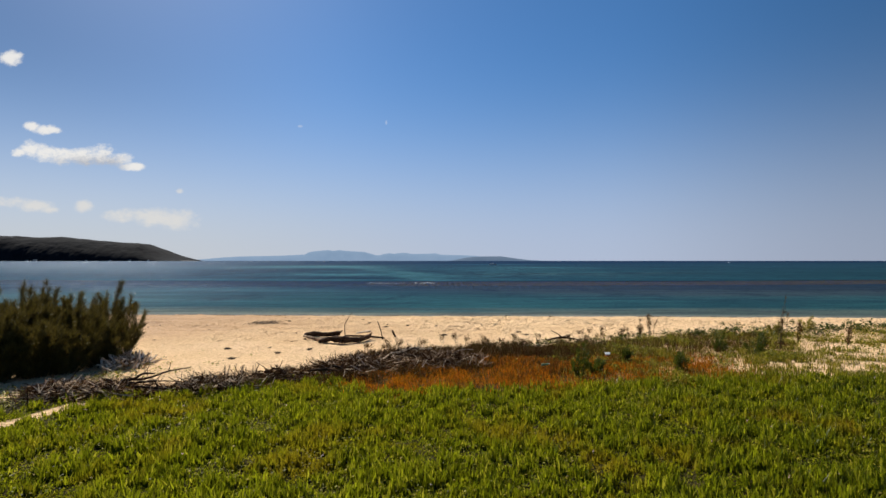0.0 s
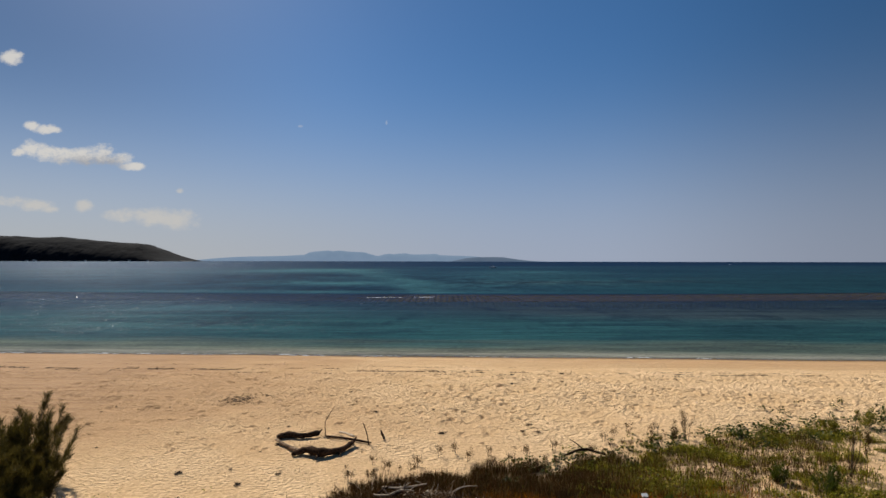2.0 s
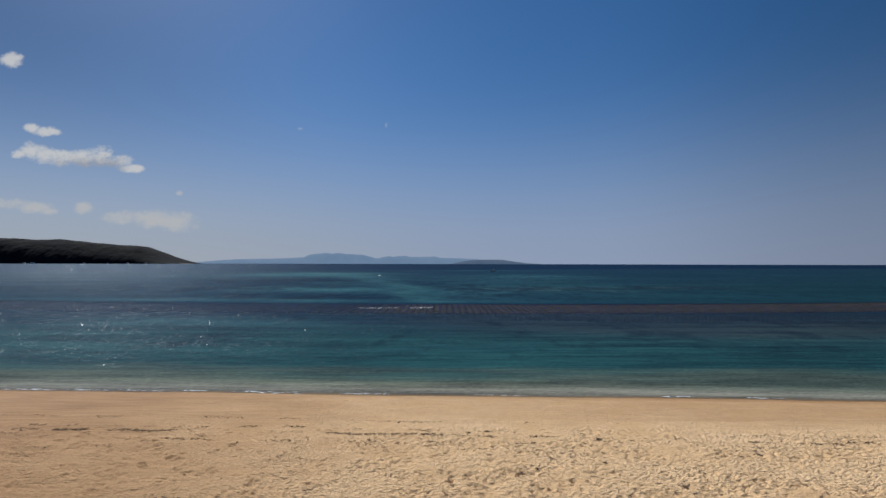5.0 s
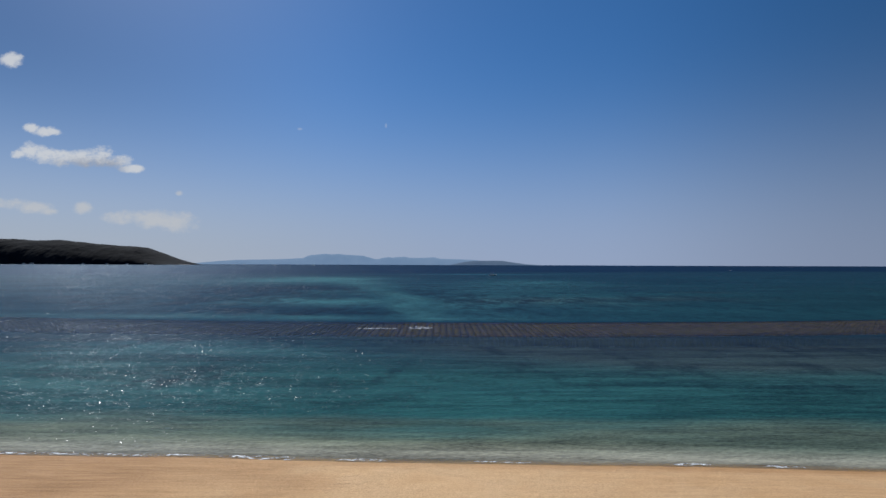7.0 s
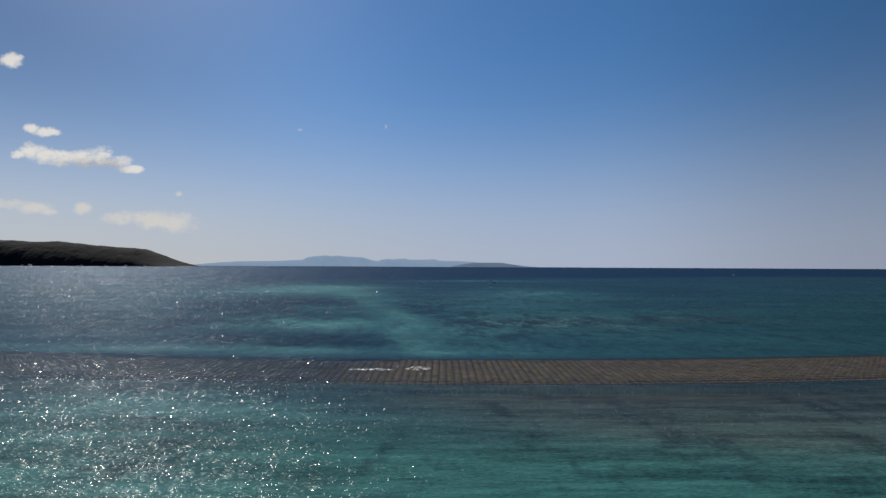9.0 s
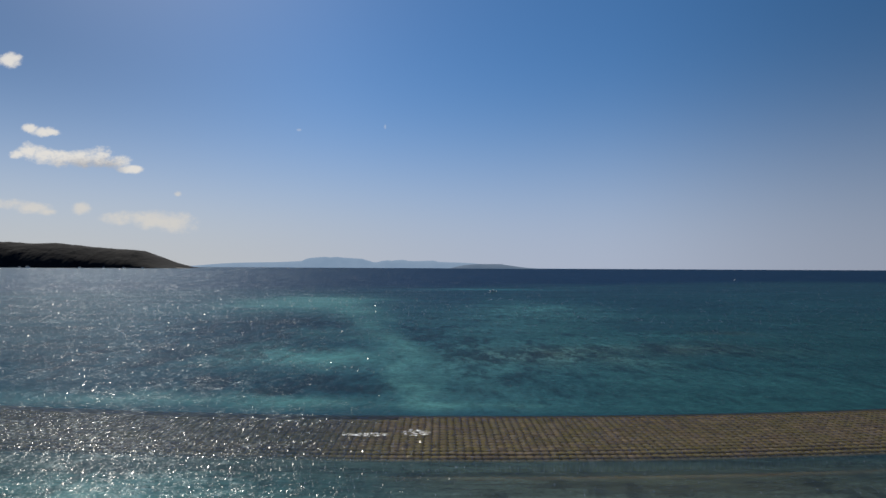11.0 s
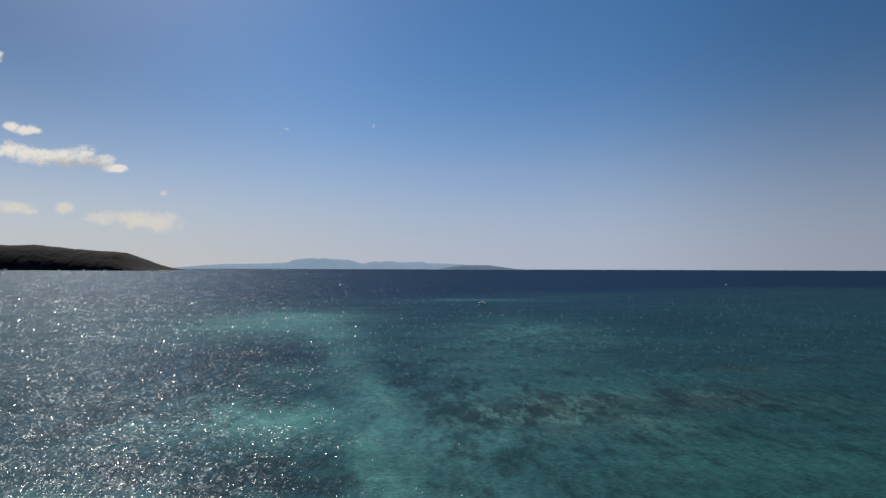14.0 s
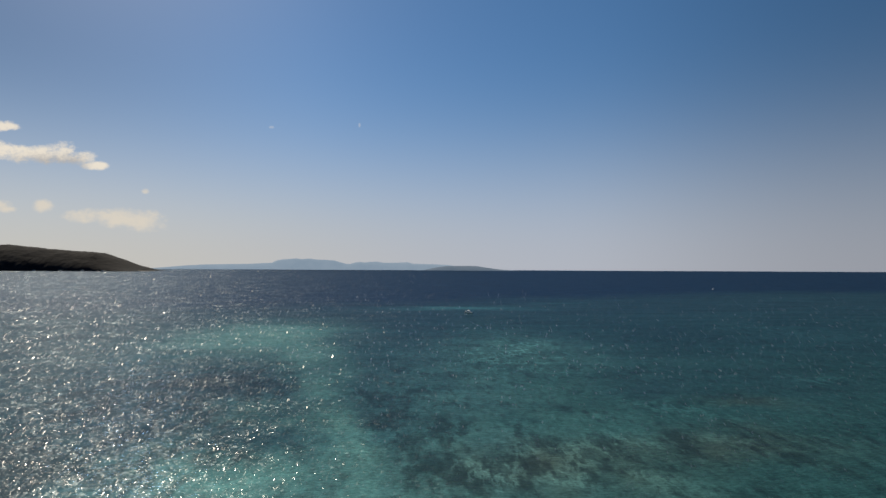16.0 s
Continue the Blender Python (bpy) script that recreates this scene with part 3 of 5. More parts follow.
def build_ground():
    wide = swelling(34, 6000, 0.5, 1.16)
    xs = np.concatenate([-wide[::-1], spread([(-34, 0.12), (-22, 0.085), (22, 0.12), (34, 0)]), wide])
    ys = np.concatenate([-swelling(2, 4900, 1.0, 1.25)[::-1], spread([(-2, 1.0), (10, 0.22), (26, 0.085), (46, 0.14), (50, 0.3), (70, 1.5), (130, 3)]), swelling(130, 4900, 4, 1.2)])
    gx, gy = np.meshgrid(xs, ys)
    z = land_z(gx, gy)
    d = shore_y(gx) - gy
    dry = ease(d, 10, 14)
    z += dry * ((0.05 * (fbm(gx / 0.34, gy / 0.19, 51, 2) - 0.5) + 0.055 * pits(gx, gy, 0.46, 52) + 0.115 * pits(gx, gy, 0.25, 54)) * (0.30 + 0.70 * ease(gx, -9, 4)) * (0.45 + 0.9 * ease(fbm(gx / 2.6, gy / 1.8, 59, 3), 0.35, 0.65)) * (0.25 + 0.75 * ease(gy, 29, 36) * (1 - ease(gy, 42, 48))) + 0.06 * (fbm(gx / 1.7, gy / 1.7, 57, 3) - 0.5))
    z += ease(d, 2, 5) * (1 - ease(d, 11, 15)) * 0.025 * (fbm(gx / 9.0, gy / 0.8, 58, 3) - 0.5)
    z = footprints(xs, ys, z)
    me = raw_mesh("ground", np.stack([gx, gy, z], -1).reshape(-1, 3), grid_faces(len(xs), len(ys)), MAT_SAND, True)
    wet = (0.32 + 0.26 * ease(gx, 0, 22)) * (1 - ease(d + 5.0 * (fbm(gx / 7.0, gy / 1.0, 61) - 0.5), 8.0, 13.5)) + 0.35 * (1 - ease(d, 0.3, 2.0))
    # light falloff towards -x, painted in with the wet-sand tone
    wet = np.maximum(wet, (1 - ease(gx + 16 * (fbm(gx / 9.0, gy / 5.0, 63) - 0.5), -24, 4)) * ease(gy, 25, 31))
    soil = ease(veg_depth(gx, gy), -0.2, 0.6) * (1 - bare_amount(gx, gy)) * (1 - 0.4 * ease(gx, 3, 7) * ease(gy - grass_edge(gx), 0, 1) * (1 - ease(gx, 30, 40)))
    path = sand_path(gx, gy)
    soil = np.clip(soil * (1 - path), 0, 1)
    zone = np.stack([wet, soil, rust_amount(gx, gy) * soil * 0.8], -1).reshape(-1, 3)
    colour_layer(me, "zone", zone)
    return tagged(new("ground", me), "pale trodden beach sand rising to a planted dune", "ground", kind="structure")


ground = build_ground()


# ---- sea ----
REEF_NEAR, REEF_FAR = 128.6, 155.2


def reef_bend(x):
    return 0.0007 * np.clip(x, -130, 130) ** 2


def sea_tint(x, y):
    """Colour of the water column over its bottom, as laid out in plan, and how clear and how mottled it is."""
    # patches wander: none of them has a plain outline
    far = ease(y, 150, 170)
    vx = x + far * (26 * (fbm(x / 26.0, y / 34.0, 83, 4) - 0.5) + 7 * (fbm(x / 6.0, y / 8.0, 84, 3) - 0.5))
    vy = y + far * (30 * (fbm(x / 24.0, y / 30.0, 85, 4) - 0.5) + 9 * (fbm(x / 6.0, y / 8.0, 86, 3) - 0.5))
    vy = np.where(y < 175, y + (vy - y) * ease(y, 158, 175), vy)

    def blob(cx, cy, rx, ry, turn=0.0):
        c, s = math.cos(turn), math.sin(turn)
        p, q = (vx - cx) * c + (vy - cy) * s, (vy - cy) * c - (vx - cx) * s
        return np.exp(-((p / rx) ** 2 + (q / ry) ** 2))

    wob = 1.0 + 0.9 * (fbm(x / 24.0, y / 30.0, 71) - 0.5)
    out = y - shore_y(x)
    green, light = np.array([0.017, 0.061, 0.057]), np.array([0.044, 0.128, 0.126])
    deep, weed, brown = np.array([0.0024, 0.0130, 0.0265]), np.array([0.008, 0.028, 0.036]), np.array([0.030, 0.041, 0.031])
    shallow = np.array([0.094, 0.106, 0.069])

    def over(c, rgb, f):
        f = np.clip(f, 0, 1)[..., None]
        return c * (1 - f) + rgb * f

    slate = np.array([0.026, 0.041, 0.038])
    streaky = fbm(x / 30.0, y / 3.2, 73)
    c = np.ones(x.shape + (3,)) * np.array([0.0062, 0.0270, 0.0365])
    c = over(c, np.array([0.0098, 0.032, 0.036]), 1 - ease(y, 120, 140))
    lag = 1 - ease(y, 122, 136)
    drift = out + 9.0 * (streaky - 0.5) + 14.0 * (fbm(x / 40.0, y / 60.0, 74) - 0.5)
    c = over(c, green, lag * (1 - ease(drift, 28, 50)) * 0.9)
    c = over(c, np.array([0.007, 0.026, 0.031]), lag * ease(streaky, 0.5, 0.72) * ease(out, 16, 30) * 0.35)
    c = over(c, shallow, (1 - ease(drift, 4, 13)) * (0.9 - 0.3 * ease(x, 4, 30)))
    c = over(c, np.array([0.21, 0.20, 0.155]), (1 - ease(out, 0.3, 5.5)) * 0.9)
    c = over(c, light, lag * (blob(-52, 110, 26, 12) * 0.45 + blob(-21, 108, 14, 6) * 0.25) * wob)
    c = over(c, weed, lag * blob(-8, 114, 10, 7) * 0.6 * wob)
    c = over(c, slate, lag * (blob(38, 106, 30, 12) + blob(72, 108, 45, 15) + blob(10, 119, 22, 9)) * wob)
    c = over(c, brown, lag * (blob(34, 121, 24, 6) * 0.7 + blob(90, 124, 40, 8) * 0.5) * wob)
    c = over(c, np.array([0.027, 0.039, 0.032]), lag * ease(y, 118, 131) * 0.85)
    sea = ease(y, 150, 160)
    soft = 0.55 + 0.9 * fbm(x / 10.0, y / 14.0, 75, 4)
    jade = np.array([0.0095, 0.037, 0.0385])
    c = over(c, jade, sea * ease(x + 40 * (fbm(x / 60.0, y / 60.0, 76) - 0.5), 5, 60) * (0.95 - 0.5 * ease(y, 260, 480)))
    c = over(c, light, sea * (blob(-72, 170, 48, 8) * 0.42 + blob(-36, 164, 14, 5) * 0.7 + blob(-3, 163, 9, 4) * 0.6 + blob(17, 163.5, 7, 2.6) * 0.5) * wob)
    for cx, cy, rx, ry in ((-7, 170, 3.5, 10), (-9, 190, 4, 14), (-10, 212, 5, 16), (-19, 245, 8, 17), (-28, 278, 9, 20), (-42, 331, 12, 34), (-62, 420, 20, 60)):
        c = over(c, light, sea * blob(cx, cy, rx, ry, 0.3) * 0.62 * wob)
    c = over(c, light, sea * (blob(-45, 224, 26, 18) * 0.75 + blob(-72, 246, 24, 14) * 0.5 + blob(-115, 510, 60, 95) * 0.95 + blob(-60, 290, 14, 16) * 0.4) * wob)
    c = over(c, light, sea * (blob(20, 280, 50, 120) * 0.24 + blob(8, 205, 24, 45) * 0.25) * soft)
    c = over(c, light, sea * (blob(60, 420, 60, 90) * 0.22 + blob(80, 440, 30, 40) * 0.15) * soft)
    c = over(c, brown, sea * (blob(40, 234, 30, 20) * 0.5 + blob(102, 247, 30, 14) * 0.4 + blob(138, 297, 16, 8) * 0.35) * soft)
    c = over(c, weed, sea * (blob(150, 330, 60, 30, -0.15) * 0.4 + blob(105, 318, 20, 16) * 0.35))
    c = over(c, weed, sea * ease(y + 60 * (fbm(x / 90.0, y / 70.0, 78) - 0.5) - 0.12 * np.clip(x, -300, 300), 520, 720) * 0.7)
    c = over(c, deep, ease(y + 120 * (fbm(x / 160.0, y / 120.0, 77) - 0.5) - 0.45 * np.clip(x, -500, 700), 690, 960))
    streak = blob(60, 745, 85, 24) * 0.75 + blob(198, 826, 44, 12) * 0.5
    c = over(c, np.array([0.020, 0.088, 0.105]), streak * (0.6 + 0.8 * fbm(x / 30.0, y / 14.0, 79)))
    clear = np.maximum((1 - ease(out, 0.05, 1.6)) * 0.9, 0)
    bend = reef_bend(x)
    on_reef = ease(y - bend, REEF_NEAR - 2, REEF_NEAR + 1) * (1 - ease(y - bend, REEF_FAR - 2.2, REEF_FAR - 0.6))
    drowned = ease(-x, 4, 30)
    clear = np.maximum(clear, on_reef * (0.78 - 0.32 * drowned))
    c = over(c, np.array([0.040, 0.031, 0.021]), on_reef * 0.9 * (1 - drowned))
    c = over(c, np.array([0.012, 0.021, 0.024]), on_reef * 0.9 * drowned)
    clear = np.maximum(clear, lag * blob(36, 124, 42, 10) * 0.25)
    # how much of the bottom is coral and weed, and how much of it shows pale sand veins
    cover = 0.26 + 0.46 * (blob(-30, 190, 16, 11) + blob(-51, 178, 8, 4) + blob(-68, 190, 9, 5) + blob(-95, 328, 46, 38) + 0.75 * blob(-92, 238, 42, 30) + 0.45 * blob(8, 240, 24, 34) + 0.35 * blob(28, 200, 26, 14) + 0.4 * blob(0, 300, 24, 50) + 0.35 * blob(42, 234, 30, 22) + 0.4 * blob(102, 247, 32, 15))
    cover = cover - 0.26 * (blob(-10, 200, 6, 40) + blob(-24, 262, 9, 30) + blob(-45, 224, 20, 12) + blob(-42, 340, 14, 50) + blob(-110, 500, 60, 80) + blob(-72, 170, 40, 7))
    cover = np.clip(cover, 0.05, 1) * sea * (1 - ease(y, 520, 800)) + lag * 0.28 * ease(out, 8, 25)
    vein = sea * np.clip(blob(40, 234, 32, 24) + 0.9 * blob(80, 430, 48, 65) + 0.6 * blob(45, 400, 30, 60) + 0.8 * blob(300, 530, 40, 40) + 0.7 * blob(200, 333, 30, 14) + 0.6 * blob(105, 290, 30, 20) + 0.5 * blob(102, 250, 40, 18), 0, 1)
    c = c * (1.12 + 0.14 * sea + 0.16 * lag * (1 - ease(out, 35, 60)))[..., None]
    return c, clear, cover, vein


def build_sea():
    wide = swelling(130, 6000, 2.0, 1.06)
    xs = np.concatenate([-wide[::-1], spread([(-130, 1.6), (130, 0)]), wide])
    ys = np.concatenate([[40.0], spread([(50, 0.8), (170, 1.5), (330, 3.5), (700, 0)]), swelling(700, 4900, 6, 1.06)])
    gx, gy = np.meshgrid(xs, ys)
    z = 0.05 * (fbm(gx / 9.0, gy / 2.2, 81, 2) - 0.5) * ease(gy, 60, 75)
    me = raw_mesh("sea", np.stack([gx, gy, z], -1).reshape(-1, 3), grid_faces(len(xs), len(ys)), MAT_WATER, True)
    c, clear, cover, vein = sea_tint(gx, gy)
    colour_layer(me, "tint", c.reshape(-1, 3))
    colour_layer(me, "clarity", np.stack([clear, cover, vein], -1).reshape(-1, 3))
    return tagged(new("sea", me), "clear turquoise sea darkening to blue offshore", "sea", kind="structure")


sea = build_sea()


# ---- far land ----
def ridge_mesh(name, mat, x0, x1, y0, depth, height, seed, rough, nx=260, ny=14, crown=0.0):
    """A hill range: height(x) along its crest, falling to the water before and behind."""
    xs = np.linspace(x0, x1, nx)
    v = np.linspace(-1, 1, ny)
    gx, gv = np.meshgrid(xs, v)
    h = height(gx)
    fall = np.cos(gv * math.pi / 2) ** 0.75
    z = h * fall * (1 - rough * (1 - fbm(gx / 160.0, gv * 3.0 + 3, seed, 5)))
    if crown:
        z += crown * (fbm(gx / 15.0, gv * depth / 15.0, seed + 9, 2) - 0.35) * ease(h * fall, 4, 20)
    z = np.where(h * fall < 0.5, -3.0, z - 1.0)
    gy = y0 + gv * depth + 30 * (fbm(gx / 200.0, gv, seed + 3) - 0.5)
    return raw_mesh(name, np.stack([gx, gy, z], -1).reshape(-1, 3), grid_faces(nx, ny), mat, True)


def far_height(x):
    return np.interp(x, [-2260, -1954, -1852, -1700, -1445, -1242, -1201, -1160, -1089, -1038, -987, -926, -860, -707, -656, -606, -570, -529, -478, -443, -402, -336, -290, -200, -71, -20, 81, 183, 290, 480, 760], [8, 35, 41, 45, 50, 60, 82, 91, 97, 102, 95, 101, 92, 84, 69, 54, 54, 67, 73, 67, 74, 77, 67, 67, 72, 59, 56, 54, 49, 24, 3])


def near_height(x):
    return np.interp(x, [70, 137, 202, 276, 374, 523, 600, 670, 740, 800, 860], [2, 18, 33, 41, 43, 41, 29, 19, 10, 6, 2])


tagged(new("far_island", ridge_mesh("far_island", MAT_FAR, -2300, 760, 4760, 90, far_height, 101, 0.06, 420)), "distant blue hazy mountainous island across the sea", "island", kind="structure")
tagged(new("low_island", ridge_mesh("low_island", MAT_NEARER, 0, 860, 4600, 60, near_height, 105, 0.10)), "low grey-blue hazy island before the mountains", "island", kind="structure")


def head_height(x):
    top = np.interp(x, [-3700, -2940, -2500, -2300, -2160, -2060, -1990, -1900, -1800, -1720, -1690], [186, 180, 166, 149, 134, 130, 124, 88, 46, 15, 2])
    return top + 6 * (fbm(x / 90.0, 0.0, 111) - 0.5)


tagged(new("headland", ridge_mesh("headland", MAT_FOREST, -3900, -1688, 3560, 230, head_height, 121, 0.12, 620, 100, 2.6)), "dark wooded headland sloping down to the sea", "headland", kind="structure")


def rock_spit():
    xs, v = np.linspace(-1760, -1560, 120), np.linspace(-1, 1, 7)
    gx, gv = np.meshgrid(xs, v)
    h = 9 * (1 - ease(gx, -1740, -1570)) * fbm(gx / 14.0, gv + 2, 131, 4) * 1.6
    z = h * np.cos(gv * math.pi / 2) - 0.6
    return raw_mesh("rock_spit", np.stack([gx, 3440 + gv * 16, z], -1).reshape(-1, 3), grid_faces(120, 7), MAT_ROCK)


tagged(new("rock_spit", rock_spit()), "low dark rocks running out from the headland", "rocks", kind="structure")


def shaped_box(sx, sy, sz, bevel=0.0, taper=1.0):
    bm = bmesh.new()
    bmesh.ops.create_cube(bm, size=1.0, matrix=Matrix.Diagonal((sx, sy, sz, 1)))
    for v in bm.verts:
        v.co.z += sz / 2
        if v.co.z > sz * 0.5:
            v.co.x *= taper
            v.co.y *= taper
    if bevel:
        bmesh.ops.bevel(bm, geom=bm.edges[:], offset=bevel, segments=2, affect="EDGES")
    return bm


def moved(bm, x=0, y=0, z=0, rz=0.0):
    bmesh.ops.transform(bm, matrix=Matrix.Translation((x, y, z)) @ Matrix.Rotation(rz, 4, "Z"), verts=bm.verts)
    return bm


def shore_house(x, y, w, high):
    house = tagged(new("shore_house"), "small pale building at the foot of the headland", "building", "buildings below the headland")
    house.location = (x, y, 1.0)
    part("wall", shaped_box(w, 8, high, 0.1), MAT_WHITE, house)
    roof = shaped_box(w + 1.2, 9.2, 1.2, 0.1, 0.8)
    part("roof", moved(roof, z=high), MAT_ROOF, house)
    for k in range(3):
        part("window", moved(shaped_box(w * 0.16, 0.3, high * 0.35, 0.03), (k - 1) * w * 0.28, -4.1, high * 0.35), MAT_GLASS, house)


for hx, hw, hh in ((-2610, 12, 5), (-2560, 20, 7), (-2240, 10, 5), (-2090, 10, 4), (-1965, 12, 5), (-1850, 12, 4)):
    shore_house(hx, 3318, hw, hh)


# ---- boats ----
def hull_mesh(length, beam, depth):
    """A planing hull: sharp raked bow at +x, flat stern, flared sides."""
    bm = bmesh.new()
    rings, n = [], 14
    for i in range(n + 1):
        t = i / n
        x = (t - 0.5) * length
        half = beam / 2 * (1 - max(0, (t - 0.45) / 0.55) ** 2.2) + 0.02
        sheer = depth * (1 + 0.35 * t ** 2)
        keel = -0.35 * depth * (1 - max(0, (t - 0.7) / 0.3) ** 2 * 1.6)
        ring = [bm.verts.new((x + 0.06 * length * t ** 4, s * half * w, keel + (sheer - keel) * h)) for s, w, h in ((-1, 1, 1), (-1, 0.86, 0.4), (-1, 0.5, 0.12), (1, 0.0, 0.0), (1, 0.5, 0.12), (1, 0.86, 0.4), (1, 1, 1))]
        rings.append(ring)
    for a, b in zip(rings, rings[1:]):
        for k in range(6):
            bm.faces.new((a[k], b[k], b[k + 1], a[k + 1]))
        bm.faces.new((a[6], b[6], b[0], a[0]))
    bm.faces.new(rings[0]), bm.faces.new(rings[-1][::-1])
    bmesh.ops.recalc_face_normals(bm, faces=bm.faces)
    return bm


def motor_boat(x, y, turn, length, label):
    boat = tagged(new("motor_boat"), label, "boat")
    boat.matrix_basis = pose(x, y, 0.05, 0, 0, turn)
    k = length / 9.0
    part("hull", hull_mesh(length, 2.8 * k, 1.0 * k), MAT_WHITE, boat)
    part("bottom_paint", hull_mesh(length * 0.985, 2.84 * k, 0.34 * k), MAT_HULL, boat, "dark blue bottom paint")
    deck = hull_mesh(length * 0.98, 2.86 * k, 0.22 * k)
    part("gunwale", moved(deck, z=0.95 * k), MAT_WHITE, boat, "white gunwale")
    cabin = part("cabin", moved(shaped_box(3.2 * k, 2.1 * k, 1.5 * k, 0.12, 0.86), 0.6 * k, 0, 1.1 * k), MAT_WHITE, boat)
    part("roof", moved(shaped_box(3.8 * k, 2.3 * k, 0.14 * k, 0.04), 0.4 * k, 0, 2.6 * k), MAT_WHITE, boat)
    for s in (-1, 1):
        part("side_window", moved(shaped_box(2.2 * k, 0.08, 0.55 * k, 0.03), 0.6 * k, s * 0.98 * k, 1.75 * k), MAT_GLASS, cabin)
    part("windscreen", moved(shaped_box(0.08, 1.6 * k, 0.6 * k, 0.03), 2.1 * k, 0, 1.75 * k), MAT_GLASS, cabin)
    part("outboard_motor", moved(shaped_box(0.6 * k, 0.5 * k, 1.1 * k, 0.1, 0.8), -4.6 * k, 0, 0.3 * k), MAT_HULL, boat, "dark outboard motor")
    mast = bmesh.new()
    bmesh.ops.create_cone(mast, cap_ends=True, segments=6, radius1=0.05 * k, radius2=0.03 * k, depth=1.4 * k)
    part("mast", moved(mast, -0.4 * k, 0, 3.3 * k), MAT_WHITE, boat)


motor_boat(63.5, 681.8, 165, 8.6, "small white motor boat with dark bottom lying at anchor")
motor_boat(684.0, 1268.0, 20, 5.5, "tiny white open boat far out on the water")


# ---- drifted wood ----
def tube(points, radii, sides=7, seed=0, knobbly=0.12):
    """A bent, tapering, knotty limb along the given places."""
    r = random.Random(seed)
    pts = [Vector(p) for p in points]
    fine, rad = [], []
    for i in range(len(pts) - 1):
        p0, p1, p2, p3 = pts[max(i - 1, 0)], pts[i], pts[i + 1], pts[min(i + 2, len(pts) - 1)]
        for k in range(5):
            t = k / 5
            fine.append(0.5 * ((2 * p1) + (p2 - p0) * t + (2 * p0 - 5 * p1 + 4 * p2 - p3) * t * t + (3 * p1 - p0 - 3 * p2 + p3) * t ** 3))
            rad.append(radii[i] * (1 - t) + radii[i + 1] * t)
    fine.append(pts[-1]), rad.append(radii[-1])
    bm = bmesh.new()
    rings = []
    for i, p in enumerate(fine):
        d = (fine[min(i + 1, len(fine) - 1)] - fine[max(i - 1, 0)]).normalized()
        side = d.cross(Vector((0.13, 0.31, 0.94))).normalized()
        up = side.cross(d)
        wob = 1 + r.uniform(-knobbly, knobbly)
        rings.append([bm.verts.new(p + (side * math.cos(a) + up * math.sin(a)) * rad[i] * wob * (1 + r.uniform(-knobbly, knobbly))) for a in (2 * math.pi * k / sides for k in range(sides))])
    for a, b in zip(rings, rings[1:]):
        for k in range(sides):
            bm.faces.new((a[k], a[(k + 1) % sides], b[(k + 1) % sides], b[k]))
    bm.faces.new(rings[0][::-1]), bm.faces.new(rings[-1])
    for f in bm.faces:
        f.smooth = True
    return bm


def on_ground(x, y, up=0.0):
    return (x, y, float(land_z(np.array(x), np.array(y))) + up)


def limb(label, points, radii, mat, seed, twigs=(), category="driftwood", group="driftwood on the beach"):
    """A piece of driftwood: one limb with its broken side shoots."""
    x, y, z = on_ground(*points[0][:2])
    wood = tagged(new("driftwood_branch"), label, category, group)
    wood.location = (x, y, z)
    put = [(px - x, py - y, on_ground(px, py, up)[2] - z) for px, py, up in points]
    part("limb", tube(put, radii, 8, seed), mat, wood)
    for k, (at, way, r0) in enumerate(twigs):
        base = Vector(put[at])
        part("side_shoot", tube([base, base + Vector(way) * 0.5 + Vector((0.02, 0.03, 0.01)), base + Vector(way)], [r0, r0 * 0.7, r0 * 0.3], 6, seed + k + 1), mat, wood)
    return wood


limb("thick dark weathered driftwood log lying on sand", [(-6.25, 29.25, 0.10), (-5.85, 29.45, 0.14), (-5.3, 29.35, 0.12), (-4.75, 29.65, 0.15)], [0.10, 0.12, 0.09, 0.11], MAT_DRIFT, 1, [(3, (0.12, 0.05, 0.12), 0.05)])
limb("curved brown driftwood bough half round in sand", [(-6.2, 28.95, 0.12), (-5.6, 28.3, 0.10), (-4.9, 27.75, 0.08)], [0.05, 0.075, 0.08], MAT_GREYED, 5)
limb("forked dark driftwood stump on beach sand", [(-5.2, 27.55, 0.06), (-4.75, 27.75, 0.16), (-4.2, 27.5, 0.18), (-3.6, 27.85, 0.12), (-3.25, 28.5, 0.16)], [0.07, 0.12, 0.15, 0.11, 0.09], MAT_DRIFT, 9, [(2, (-0.1, -0.35, -0.12), 0.06), (1, (-0.5, -0.15, -0.12), 0.05), (3, (0.1, -0.35, -0.1), 0.05), (4, (0.12, 0.2, 0.15), 0.06)])
limb("bleached straight driftwood stick leaning on a stump", [(-4.0, 29.9, 0.10), (-3.6, 29.25, 0.25), (-3.2, 28.55, 0.37)], [0.035, 0.045, 0.05], MAT_BLEACH, 15)
limb("thin dark driftwood pole lying on sand", [(-4.5, 29.6, 0.04), (-3.6, 29.2, 0.08), (-2.6, 28.8, 0.06)], [0.03, 0.045, 0.035], MAT_DRIFT, 18)
limb("forked bare stick standing upright in sand", [(-4.5, 29.7, -0.1), (-4.52, 29.7, 0.45), (-4.48, 29.72, 0.62), (-4.2, 29.9, 1.1)], [0.018, 0.016, 0.014, 0.008], MAT_DRIFT, 22, [(2, (-0.04, 0.02, 0.18), 0.008)])
